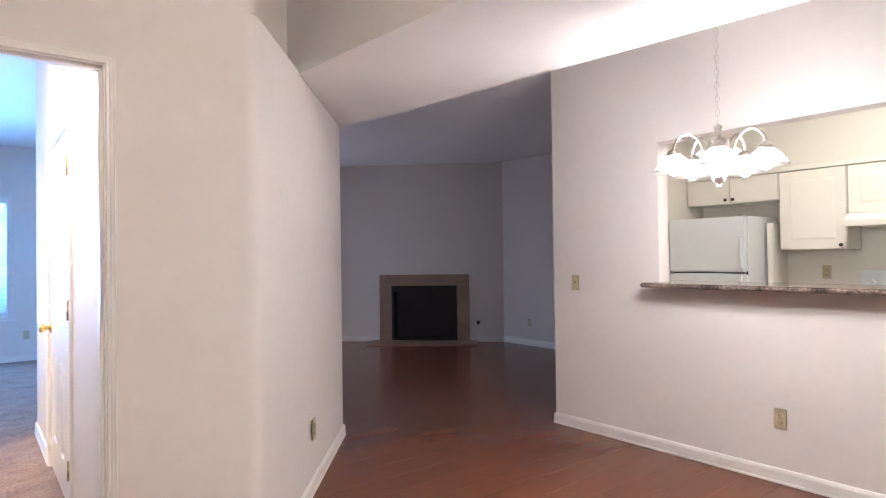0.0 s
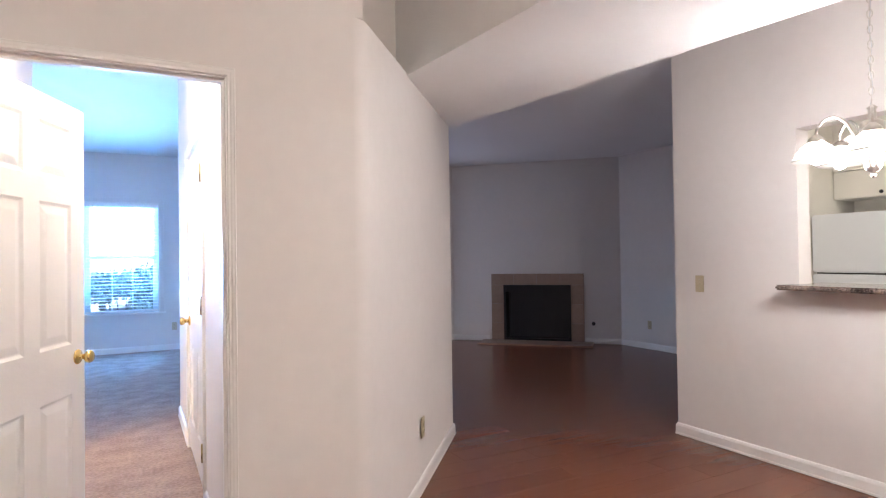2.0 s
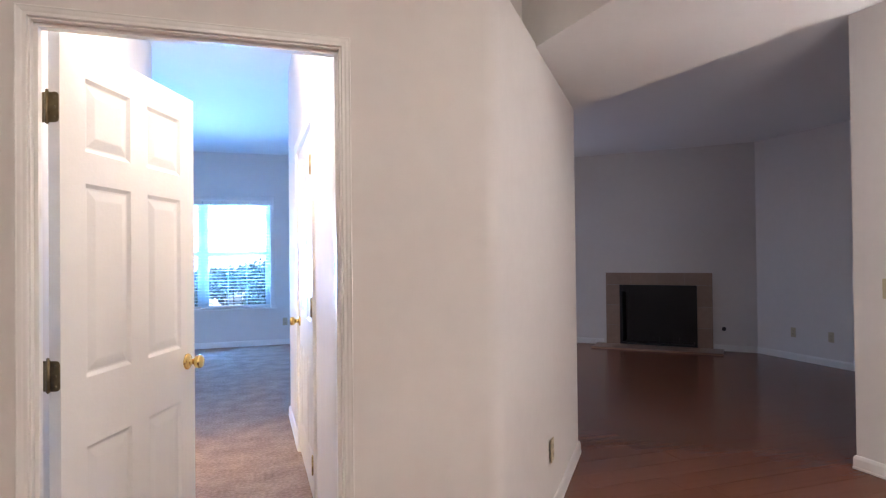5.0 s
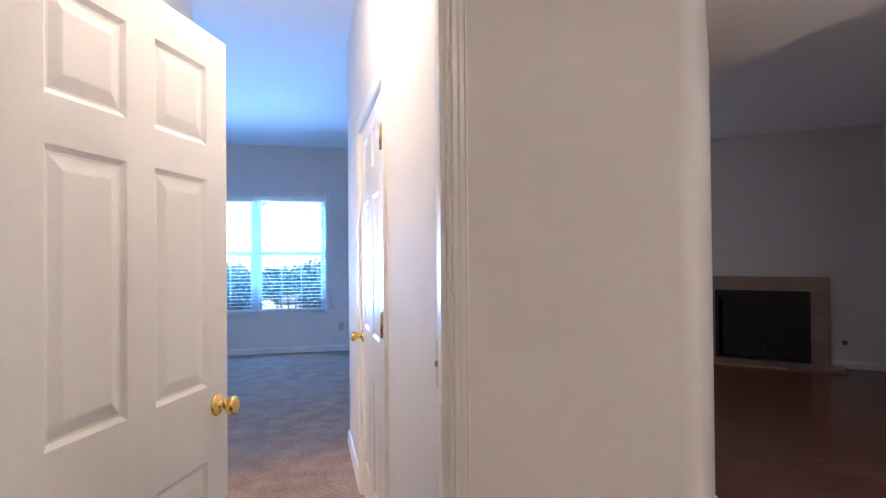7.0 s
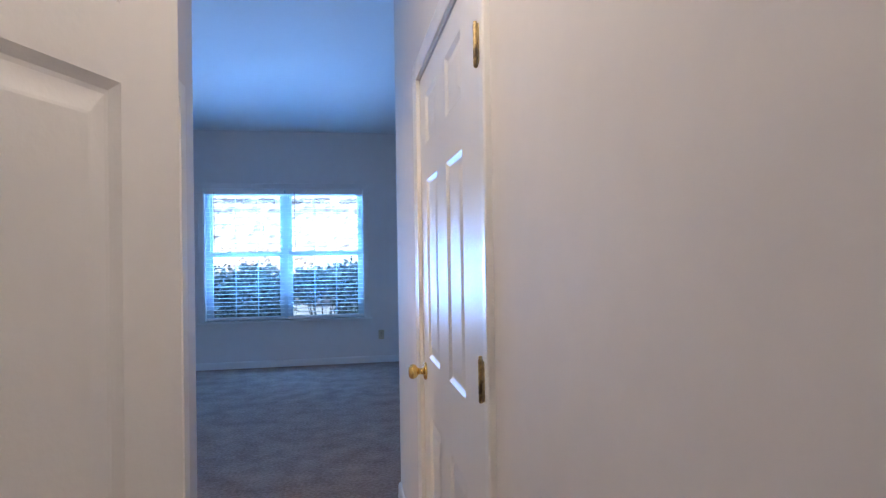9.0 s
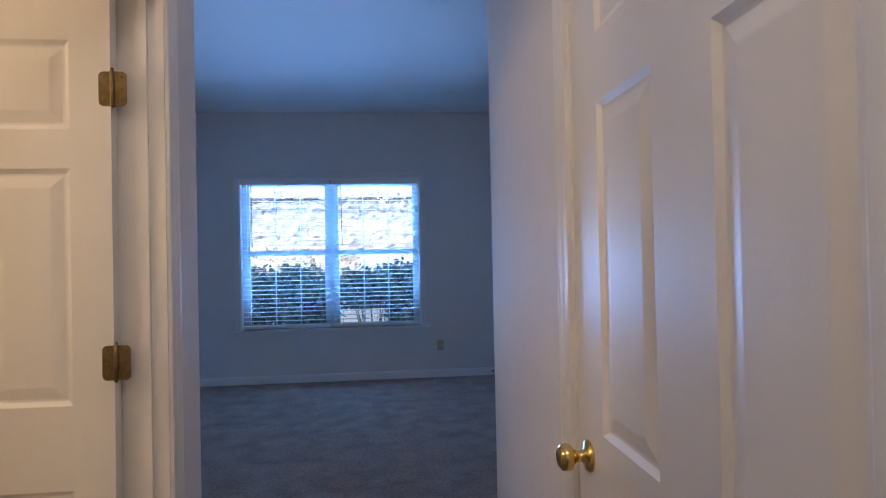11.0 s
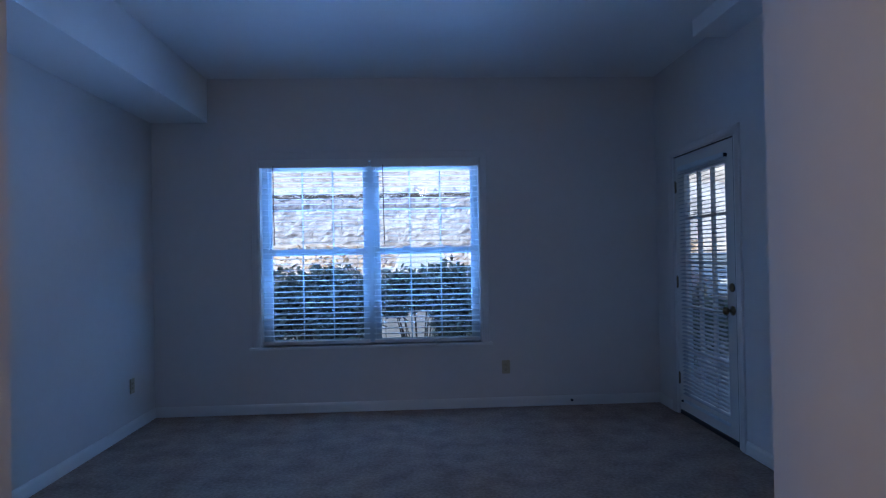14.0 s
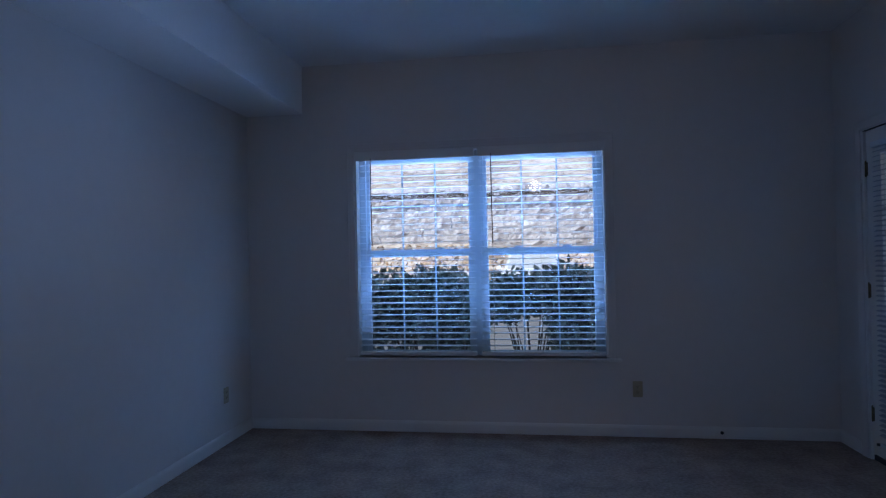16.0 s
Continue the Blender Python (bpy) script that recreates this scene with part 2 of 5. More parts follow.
def thing(name, bm, mat, label="", category="", group="", kind="", m=None):
    ob = new(name, mesh_of(name, bm, mat) if bm else None)
    if m is not None:
        ob.matrix_world = m
    return tagged(ob, label, category, group, kind)


def part(name, bm, mat, parent, label="", m=None):
    ob = new(name, mesh_of(name, bm, mat) if isinstance(bm, bmesh.types.BMesh) else bm)
    ob.parent = parent
    if m is not None:
        ob.matrix_basis = m
    return tagged(ob, label)


def structure(name, bm, mat, label, category):
    return thing(name, bm, mat, label, category, kind="structure")


def on_wall(x, y, z, along):
    """A frame on a wall: local x runs along the wall, local y points out of it into the room, local z is up."""
    a = Vector((*along, 0)).normalized()
    n = Vector((0, 0, 1)).cross(a)
    return Matrix(((a.x, n.x, 0, x), (a.y, n.y, 0, y), (0, 0, 1, z), (0, 0, 0, 1)))


CASING = ((0.0, 0.0), (0.0, 0.009), (0.004, 0.0108), (0.020, 0.0115), (0.030, 0.0135), (0.046, 0.0148), (0.053, 0.0165), (0.058, 0.0155), (0.060, 0.012), (0.060, 0.0))


def casing(bm, s0, s1, top, base=0.0, wide=1.0):
    """A mitred casing round three sides of an opening, in a wall's frame."""
    rings = []
    for u, v in CASING:
        u *= wide
        rings.append([bm.verts.new(p) for p in ((s0 - u, v, base), (s0 - u, v, top + u), (s1 + u, v, top + u), (s1 + u, v, base))])
    for a, b in zip(rings, rings[1:]):
        for k in range(3):
            bm.faces.new((a[k], a[k + 1], b[k + 1], b[k]))
    bm.faces.new([r[0] for r in rings]), bm.faces.new([r[3] for r in rings])
    return bm


BASE = ((0.0, 0.0), (0.016, 0.0), (0.016, 0.012), (0.013, 0.014), (0.013, 0.062), (0.010, 0.072), (0.006, 0.080), (0.0, 0.083))


def baseboard(name, pts):
    """A mitred skirting along a plan line; the room is to the left of the line."""
    bm = bmesh.new()
    p = [Vector(q) for q in pts]
    offs = []
    for i in range(len(p)):
        d = [(p[j + 1] - p[j]).normalized() for j in (i - 1, i) if 0 <= j < len(p) - 1]
        n = [Vector((-q.y, q.x)) for q in d]
        o = sum(n, Vector((0, 0))).normalized()
        offs.append(o / max(0.3, o.dot(n[0])))
    rings = [[bm.verts.new((q.x + o.x * u, q.y + o.y * u, h + 0.002)) for u, h in BASE] for q, o in zip(p, offs)]
    for a, b in zip(rings, rings[1:]):
        for k in range(len(BASE)):
            j = (k + 1) % len(BASE)
            bm.faces.new((a[k], a[j], b[j], b[k]))
    bm.faces.new(rings[0]), bm.faces.new(rings[-1][::-1])
    return structure(name, bm, TRIM, "white painted wooden baseboard along the wall foot", "baseboard")


# ---- plan ----
DOOR_Y, CEIL, LIV_CEIL = 2.018, 2.86, 2.75
PASS_R, PASS_L = 0.700, -0.280
BED_L, BED_R, BED_Y = -2.10, 2.24, 9.33
RIGHT = 3.86
LC = (2.440, 3.578)
C12 = (1.20, DOOR_Y)

# ---- floors ----
bm = prism(bmesh.new(), [(-3.2, -3.6), (6.9, -3.6), (6.9, 8.3), (2.5, 8.3), (2.5, 3.2), (1.2, 2.06), (-3.2, 2.06)], -0.12, -0.006)
floor = structure("floor_wood", bm, JOINT, "reddish cherry wood laminate plank floor", "floor")
bm = bmesh.new()
box(bm, PASS_L - 0.02, 2.062, -0.12, PASS_R + 0.02, 5.0, 0.0)
box(bm, -2.15, 5.0, -0.12, BED_R + 0.02, BED_Y + 0.02, 0.0)
box(bm, -2.15, 4.80, -0.12, PASS_L - 0.02, 5.0, 0.0)
carpet = structure("floor_carpet", bm, CARPET, "taupe cut pile carpet, slightly trodden", "carpet")
structure("floor_bathroom", boxes((-2.15, 2.2, -0.12, PASS_L - 0.021, 4.799, -0.004)), CONCRETE, "plain pale vinyl bathroom floor", "floor")
structure("floor_kitchen", boxes((3.99, -1.55, -0.004, 6.05, 2.69, 0.0)), TILE, "plain tiled kitchen floor", "floor")


# ---- walls ----
def wall(name, rows, label="off-white painted drywall wall", mat=WALL):
    return structure(name, boxes(*rows), mat, label, "wall")


TD = 0.09
D0, D1, DT = -0.192, 0.684, 1.995          # rough opening of the bedroom door
T = 0.12
wall("wall_bedroom_door", [(-3.2, DOOR_Y, 0, D0, DOOR_Y + TD, 3.3), (D0, DOOR_Y, DT, D1, DOOR_Y + TD, 3.3), (D1, DOOR_Y, 0, C12[0] - 0.045, DOOR_Y + TD, 3.3), (C12[0] - 0.045, DOOR_Y, 2.285, C12[0], DOOR_Y + TD, 3.3)])
dx, dy = LC[0] - C12[0], LC[1] - C12[1]
dl = math.hypot(dx, dy)
nx, ny = -dy / dl, dx / dl


def rounded(p, d0, d1, r, steps=10):
    """Plan points of a rounded corner at p between the directions d0 and d1."""
    d0, d1, p = Vector(d0).normalized(), Vector(d1).normalized(), Vector(p)
    t = r * math.tan(d0.angle(d1) / 2)
    a, b = p - d0 * t, p + d1 * t
    return [tuple((1 - k / steps) ** 2 * a + 2 * k / steps * (1 - k / steps) * p + (k / steps) ** 2 * b) for k in range(steps + 1)]


bm = prism(bmesh.new(), rounded(C12, (1, 0), (dx, dy), 0.10, 16) + rounded(LC, (dx, dy), (nx, ny), 0.022) + [(LC[0] + nx * 0.3, LC[1] + ny * 0.3 - 0.02), (C12[0] + nx * 0.16, C12[1] + ny * 0.16 + T), (C12[0] - 0.0445, C12[1] + T)], 0, 2.285)
structure("wall_angled", bm, WALL, "angled off-white painted drywall wall", "wall")
wall("wall_upper_ledge", [(1.08, 2.70, 2.285, 1.68, 2.84, 3.3), (1.08, DOOR_Y + T, 2.285, 1.20, 2.70, 3.3)])
wall("wall_dining_west", [(-3.2, -3.6, 0, -3.08, DOOR_Y, 3.3)])
wall("wall_dining_south", [(-3.08, -3.6, 0, 6.9, -3.48, 3.3)])
# wall with the kitchen hatch
HATCH0, HATCH1, SILL, HEAD = -0.9, 1.865, 1.085, 2.045
wall("wall_hatch", [(RIGHT, HATCH1, 0, RIGHT + T, 2.765, LIV_CEIL), (RIGHT, HATCH0, 0, RIGHT + T, HATCH1, SILL), (RIGHT, HATCH0, HEAD, RIGHT + T, HATCH1, LIV_CEIL),
                   (RIGHT, -3.48, 0, RIGHT + T, HATCH0, LIV_CEIL)], "off-white painted wall with a kitchen serving hatch")
wall("wall_living_south", [(RIGHT + T, 2.69, 0, 6.65, 2.765, LIV_CEIL)])
wall("wall_living_east", [(6.65, 2.72, 0, 6.77, 6.30, LIV_CEIL)])
wall("wall_living_west", [(2.26, 3.76, 0, 2.38, 8.07, LIV_CEIL)])
wall("wall_living_north", [(2.38, 7.95, 0, 2.85, 8.07, LIV_CEIL), (4.55, 7.95, 0, 5.0, 8.07, LIV_CEIL), (2.85, 7.95, 2.06, 4.55, 8.07, LIV_CEIL)])
# unseen glazed opening, added so that the fill panel can reach the living room
slider = thing("unseen_sliding_door", None, None, "unseen white framed sliding glass door added to let light into the living room", "door", m=pose(2.85, 7.97, 0))
part("frame", boxes((0, 0, 0, 0.06, 0.08, 2.06), (1.64, 0, 0, 1.70, 0.08, 2.06), (0.06, 0, 0, 1.64, 0.08, 0.06), (0.06, 0, 2.0, 1.64, 0.08, 2.06), (0.82, 0, 0.06, 0.88, 0.08, 2.0)), VINYL, slider)
for a, b in ((0.06, 0.82), (0.88, 1.64)):
    pane = part("pane", boxes((a, 0.03, 0.06, b, 0.036, 2.0)), GLASS, slider)
    pane.visible_shadow = False
# passage and bedroom
CL0, CL1, CLT = 3.190, 4.268, 2.035
wall("wall_passage_east", [(PASS_R, DOOR_Y + TD, 0, PASS_R + T, CL0, CEIL), (PASS_R, CL0, CLT, PASS_R + T, CL1, CEIL), (PASS_R, CL1, 0, PASS_R + T, 5.205, CEIL)])
BA0, BA1 = 3.86, 4.625
wall("wall_passage_west", [(PASS_L - T, DOOR_Y + TD, 0, PASS_L, BA0, CEIL), (PASS_L - T, BA0, CLT, PASS_L, BA1, CEIL), (PASS_L - T, BA1, 0, PASS_L, 4.863, CEIL)])
wall("wall_bedroom_south_west", [(-2.22, 4.743, 0, PASS_L - T, 4.863, CEIL)])
wall("wall_bedroom_south_east", [(PASS_R + T, 5.085, 0, BED_R + 0.13, 5.205, CEIL)])
wall("wall_bedroom_west", [(-2.22, 4.863, 0, BED_L, BED_Y + 0.15, CEIL)])
W0, W1, WB, WT = -1.215, 0.685, 0.568, 2.165
wall("wall_window", [(BED_L, BED_Y, 0, W0, BED_Y + 0.15, CEIL), (W1, BED_Y, 0, BED_R, BED_Y + 0.15, CEIL),
                     (W0, BED_Y, 0, W1, BED_Y + 0.15, WB), (W0, BED_Y, WT, W1, BED_Y + 0.15, CEIL)], "off-white painted wall round a double window")
P0, P1, PT = 8.035, 9.000, 2.115
wall("wall_patio_door", [(BED_R, 5.205, 0, BED_R + 0.13, P0, CEIL), (BED_R, P0, PT, BED_R + 0.13, P1, CEIL), (BED_R, P1, 0, BED_R + 0.13, BED_Y + 0.15, CEIL)], "off-white painted wall with a glazed patio door")
wall("wall_bathroom", [(-2.22, 2.4, 0, -2.10, 4.743, CEIL), (-2.10, 2.4, 0, PASS_L - T, 2.5, CEIL)])
wall("wall_closet", [(PASS_R + T, CL0 - 0.3, 0, 1.6, CL0 - 0.22, CEIL), (PASS_R + T, CL1 + 0.3, 0, 1.6, CL1 + 0.38, CEIL), (1.52, CL0 - 0.22, 0, 1.6, CL1 + 0.3, CEIL)])
structure("beam_bedroom", boxes((BED_L, 4.863, 2.485, -1.632, BED_Y, CEIL)), CEILING, "boxed-in white ceiling beam along the bedroom wall", "beam")

# ---- ceilings ----
structure("ceiling_bedroom", boxes((-2.22, DOOR_Y + TD, CEIL, 2.37, BED_Y + 0.15, CEIL + 0.12)), CEILING, "white textured ceiling", "ceiling")
structure("ceiling_dining", boxes((-3.2, -3.6, 3.3, 2.6, 3.2, 3.42)), CEILING, "high white textured ceiling", "ceiling")
structure("ceiling_living", boxes((2.0, -3.6, LIV_CEIL, 6.9, 8.1, LIV_CEIL + 0.12)), CEILING, "white textured ceiling over the living room", "ceiling")


def soffit_x(y, near):
    return 1.640 + 0.085 * (2.68 - y) if near else 2.462 + 0.125 * (3.59 - y)


bm = prism(bmesh.new(), [(soffit_x(2.70, True), 2.70), (soffit_x(-3.48, True), -3.48), (soffit_x(-3.48, False), -3.48), (soffit_x(3.60, False), 3.60), (2.40, 3.62)], 2.272, 3.3)
structure("ceiling_bulkhead", bm, CEILING, "dropped drywall bulkhead below the ceiling", "bulkhead")

# ---- baseboards ----
baseboard("baseboard_angled", [(LC[0] + nx * 0.1, LC[1] + ny * 0.1), LC, C12, (D1 + 0.045, DOOR_Y)])
baseboard("baseboard_door_wall", [(D0 - 0.062, DOOR_Y), (-3.08, DOOR_Y)])
baseboard("baseboard_hatch", [(RIGHT, -3.4), (RIGHT, 2.765), (6.65, 2.765), (6.65, 6.15), (6.285, 6.515)])
baseboard("baseboard_living", [(5.26, 7.54), (4.85, 7.95), (2.38, 7.95), (2.38, 3.95)])
baseboard("baseboard_passage_east", [(PASS_R, DOOR_Y + TD), (PASS_R, CL0 - 0.06)])
baseboard("baseboard_bedroom_east", [(PASS_R, CL1 + 0.06), (PASS_R, 5.205), (BED_R, 5.205), (BED_R, P0 - 0.06)])
baseboard("baseboard_bedroom", [(BED_R, P1 + 0.06), (BED_R, BED_Y), (BED_L, BED_Y), (BED_L, 4.863), (PASS_L, 4.863), (PASS_L, BA1 + 0.06)])
baseboard("baseboard_passage_west", [(PASS_L, BA0 - 0.06), (PASS_L, DOOR_Y + TD)])


# ---- doors ----
def knob(parent, m, mat=BRASS, label="round polished brass knob"):
    bm = lathe(bmesh.new(), [(0.0, 0), (0.033, 0.0), (0.033, 0.004), (0.028, 0.009), (0.013, 0.012), (0.011, 0.024), (0.014, 0.032), (0.025, 0.040), (0.028, 0.050), (0.026, 0.060), (0.018, 0.066), (0.0, 0.067)], 24)
    return part("knob", bm, mat, parent, label, m)


ROWS = ((0.215, 0.735), (0.948, 1.546), (1.645, 1.872))
TALL_ROWS = ((0.215, 0.735), (0.950, 1.600), (1.735, 1.915))


def six_panels(width, rows, hinge_stile=0.0):
    """Spans (x0, x1, z0, z1) of the six panels of a door."""
    st, mid = 0.112 * width / 0.8, 0.105 * width / 0.8
    first = hinge_stile or st
    pw = (width - first - st - mid * (1.25 if hinge_stile else 1)) / 2
    return [(x, x + pw, a, b) for x in (first, width - st - pw) for a, b in rows]


def panel_door(name, width, height, label, m, knob_at, sides=(1, -1), rows=ROWS, hinge_stile=0.0):
    """Local x runs from the hinge edge to the lock edge, local y is the thickness, z up."""
    bm = bmesh.new()
    h = 0.0175
    spans = six_panels(width, rows, hinge_stile)
    box(bm, 0.001, -0.009, 0.011, width - 0.001, 0.009, height - 0.001)
    (a0, a1, _, _), (b0, b1, _, _) = spans[0], spans[3]
    zs = [0.01, spans[0][2], spans[0][3], spans[1][2], spans[1][3], spans[2][2], spans[2][3], height]
    for x0, x1 in ((0, a0), (a1, b0), (b1, width)):
        box(bm, x0, -h, 0.01, x1, h, height)
    for k in range(0, 8, 2):
        box(bm, a0, -h, zs[k], a1, h, zs[k + 1]), box(bm, b0, -h, zs[k], b1, h, zs[k + 1])
    leaf = thing(name, bm, DOOR, label, "door", m=m)
    for x0, x1, z0, z1 in spans:
        bm = bmesh.new()
        for s in (1, -1):
            rings = []
            for inset, y in ((0.0, 0.0172), (0.007, 0.0125), (0.012, 0.0095), (0.018, 0.0092), (0.046, 0.0155), (0.050, 0.0160)):
                rings.append([bm.verts.new(p) for p in ((x0 + inset, s * y, z0 + inset), (x1 - inset, s * y, z0 + inset), (x1 - inset, s * y, z1 - inset), (x0 + inset, s * y, z1 - inset))])
            for a, b in zip(rings, rings[1:]):
                for k in range(4):
                    bm.faces.new((a[k], a[(k + 1) % 4], b[(k + 1) % 4], b[k]))
            bm.faces.new(rings[-1])
        part("panel", bm, DOOR, leaf)
    for s in sides:
        knob(leaf, pose(width - 0.062, s * h, knob_at, -90 * s))
    return leaf


def hinge(parent, m, mat=BRASS):
    """Leaf plates lie on both sides of the pin, in the local x-z plane; local y points at the viewer."""
    bm = bmesh.new()
    for side in (1, -1):
        arc = [(0.0225 + 0.0115 * math.cos(q), 0.0325 + 0.0115 * math.sin(q)) for q in (0, 0.4, 0.8, 1.2, 1.57)]
        outline = [(0.004, -0.044)] + [(x, -z) for x, z in arc[::-1]] + arc + [(0.004, 0.044)]
        back, front = [[bm.verts.new((side * x, y, z)) for x, z in outline] for y in (-0.001, 0.0015)]
        bm.faces.new(back), bm.faces.new(front)
        for k in range(len(outline)):
            j = (k + 1) % len(outline)
            bm.faces.new((back[k], back[j], front[j], front[k]))
    bmesh.ops.recalc_face_normals(bm, faces=bm.faces[:])
    lathe(bm, [(0.0, -0.05), (0.003, -0.049), (0.0055, -0.045), (0.0055, 0.045), (0.004, 0.047), (0.0045, 0.052), (0.0, 0.054)], 10, Matrix.Translation((0, 0.003, 0)))
    for z in (-0.03, 0.0, 0.03):
        for x in (-0.022, 0.022):
            lathe(bm, [(0.0, 0), (0.004, 0), (0.003, 0.0012), (0.0, 0.0015)], 8, Matrix.Translation((x, 0.0014, z)) @ pose(0, 0, 0, -90))
    return part("hinge", bm, mat, parent, "brass butt hinge", m)


def door_frame(name, m, width, top, thick, label, wide=1.0, both=True):
    """Jambs, stop and casing of a doorway; local x along the wall, y out of it, origin at the near foot of the clear opening."""
    bm = boxes((-0.02, -thick, 0, 0, 0, top), (width, -thick, 0, width + 0.02, 0, top), (-0.02, -thick, top, width + 0.02, 0, top + 0.02))
    y0 = -thick / 2 - 0.012
    box(bm, 0, y0, 0, 0.011, y0 + 0.032, top), box(bm, width - 0.011, y0, 0, width, y0 + 0.032, top), box(bm, 0.011, y0, top - 0.011, width - 0.011, y0 + 0.032, top)
    ob = thing(name, bm, TRIM, label, "door frame", kind="structure", m=m)
    part("casing", casing(bmesh.new(), -0.005, width + 0.005, top + 0.005, 0.0, wide), TRIM, ob)
    if not both:
        return ob
    back = part("casing", casing(bmesh.new(), -0.005, width + 0.005, top + 0.005, 0.0, wide), TRIM, ob)
    back.matrix_basis = Matrix(((-1, 0, 0, width), (0, -1, 0, -thick), (0, 0, 1, 0), (0, 0, 0, 1)))
    return ob


HINGES = (0.25, 1.052, 1.781)
DW = D1 - D0 - 0.04
f1 = door_frame("door_frame_bedroom", on_wall(D1 - 0.02, DOOR_Y, 0, (-1, 0)), DW, DT - 0.02, TD, "white painted bedroom door frame with moulded casing", 0.48, False)
OPEN = 68.2
bed_door = panel_door("bedroom_door", 0.794, 1.978, "open white six-panel door with brass knob", pose(D0 + 0.026, DOOR_Y + 0.112, 0, 0, 0, OPEN) @ Matrix.Translation((0.004, -0.0195, 0.006)), 0.885)
for z in (0.20, 0.975, 1.755):
    hinge(bed_door, Matrix.Translation((-0.0015, 0.0175, z)) @ pose(0, 0, 0, 0, 0, 90), OLD_BRASS)

door_frame("door_frame_closet", on_wall(PASS_R, CL0 + 0.02, 0, (0, 1)), CL1 - CL0 - 0.04, CLT - 0.02, T, "white painted closet door frame with moulded casing")
closet = panel_door("closet_door", CL1 - CL0 - 0.046, 2.005, "closed white six-panel closet door with brass knob", pose(PASS_R + 0.022, CL0 + 0.023, 0, 0, 0, 90) @ Matrix.Translation((0, 0, 0.006)), 0.885, sides=(1,), rows=TALL_ROWS, hinge_stile=0.25)
for z in HINGES:
    hinge(closet, Matrix.Translation((-0.001, 0.034, z)) @ Matrix.Diagonal((0.6, 1, 1, 1)), WORN_BRASS)
door_frame("door_frame_bathroom", on_wall(PASS_L, BA1 - 0.02, 0, (0, -1)), BA1 - BA0 - 0.04, CLT - 0.02, T, "white painted bathroom door frame with moulded casing")
bath = panel_door("bathroom_door", 0.715, 2.005, "open white six-panel bathroom door", pose(PASS_L - T + 0.004, BA1 - 0.026, 0, 0, 0, 180) @ Matrix.Translation((0, 0.0195, 0.006)), 0.885)
for z in (0.25, 1.052, 1.748):
    hinge(bath, Matrix.Translation((-0.006, 0.0185, z)), OLD_BRASS)


# ---- wall plates ----
def wall_plate(m, sockets):
    ob = thing("outlet" if sockets else "light_switch", boxes((-0.035, 0.0, -0.058, 0.035, 0.006, 0.058), bev=0.003), IVORY,
               "ivory plastic double outlet on the wall" if sockets else "ivory plastic light switch on the wall", "outlet" if sockets else "switch", "wall plates", m=m)
    if sockets:
        for z in (-0.02, 0.02):
            s = part("socket", lathe(bmesh.new(), [(0.0, 0), (0.0165, 0), (0.0165, 0.003), (0.0155, 0.004), (0.0, 0.004)], 16, Matrix.Translation((0, 0.0055, z)) @ pose(0, 0, 0, -90)), IVORY, ob)
            part("slots", boxes((-0.008, 0.0094, z - 0.002, -0.0055, 0.0101, z + 0.007), (0.0055, 0.0094, z - 0.002, 0.008, 0.0101, z + 0.007), (-0.002, 0.0094, z - 0.010, 0.002, 0.0101, z - 0.006)), DARK, s, "dark slots")
        part("screw", lathe(bmesh.new(), [(0.0, 0), (0.003, 0), (0.002, 0.001), (0.0, 0.0012)], 8, Matrix.Translation((0, 0.006, 0)) @ pose(0, 0, 0, -90)), NICKEL, ob)
    else:
        part("toggle", boxes((-0.005, 0.004, -0.004, 0.005, 0.017, 0.010), bev=0.002), IVORY, ob)
        for z in (-0.03, 0.03):
            part("screw", lathe(bmesh.new(), [(0.0, 0), (0.003, 0), (0.002, 0.001), (0.0, 0.0012)], 8, Matrix.Translation((0, 0.006, z)) @ pose(0, 0, 0, -90)), NICKEL, ob)
    return ob


wall_plate(on_wall(RIGHT, 1.134, 0.364, (0, 1)), True)
wall_plate(on_wall(RIGHT, 2.557, 1.097, (0, 1)), False)
wall_plate(on_wall(1.794, 2.751, 0.355, (-dx, -dy)), True)
wall_plate(on_wall(0.88, BED_Y, 0.345, (-1, 0)), True)
wall_plate(on_wall(BED_L, 8.934, 0.354, (0, -1)), True)
wall_plate(on_wall(BED_R, 7.21, 0.325, (0, 1)), True)
wall_plate(on_wall(PASS_R, 2.245, 1.080, (0, 1)), False)
wall_plate(on_wall(6.65, 5.62, 0.335, (0, 1)), True)
wall_plate(on_wall(6.65, 5.13, 0.335, (0, 1)), True)
coax = thing("cable_socket", lathe(bmesh.new(), [(0.0, 0), (0.012, 0), (0.012, 0.004), (0.006, 0.006), (0.005, 0.02), (0.0, 0.021)], 10), WAND, "small dark cable stub at the baseboard", "cable", m=pose(1.449, BED_Y - 0.014, 0.045, 90))


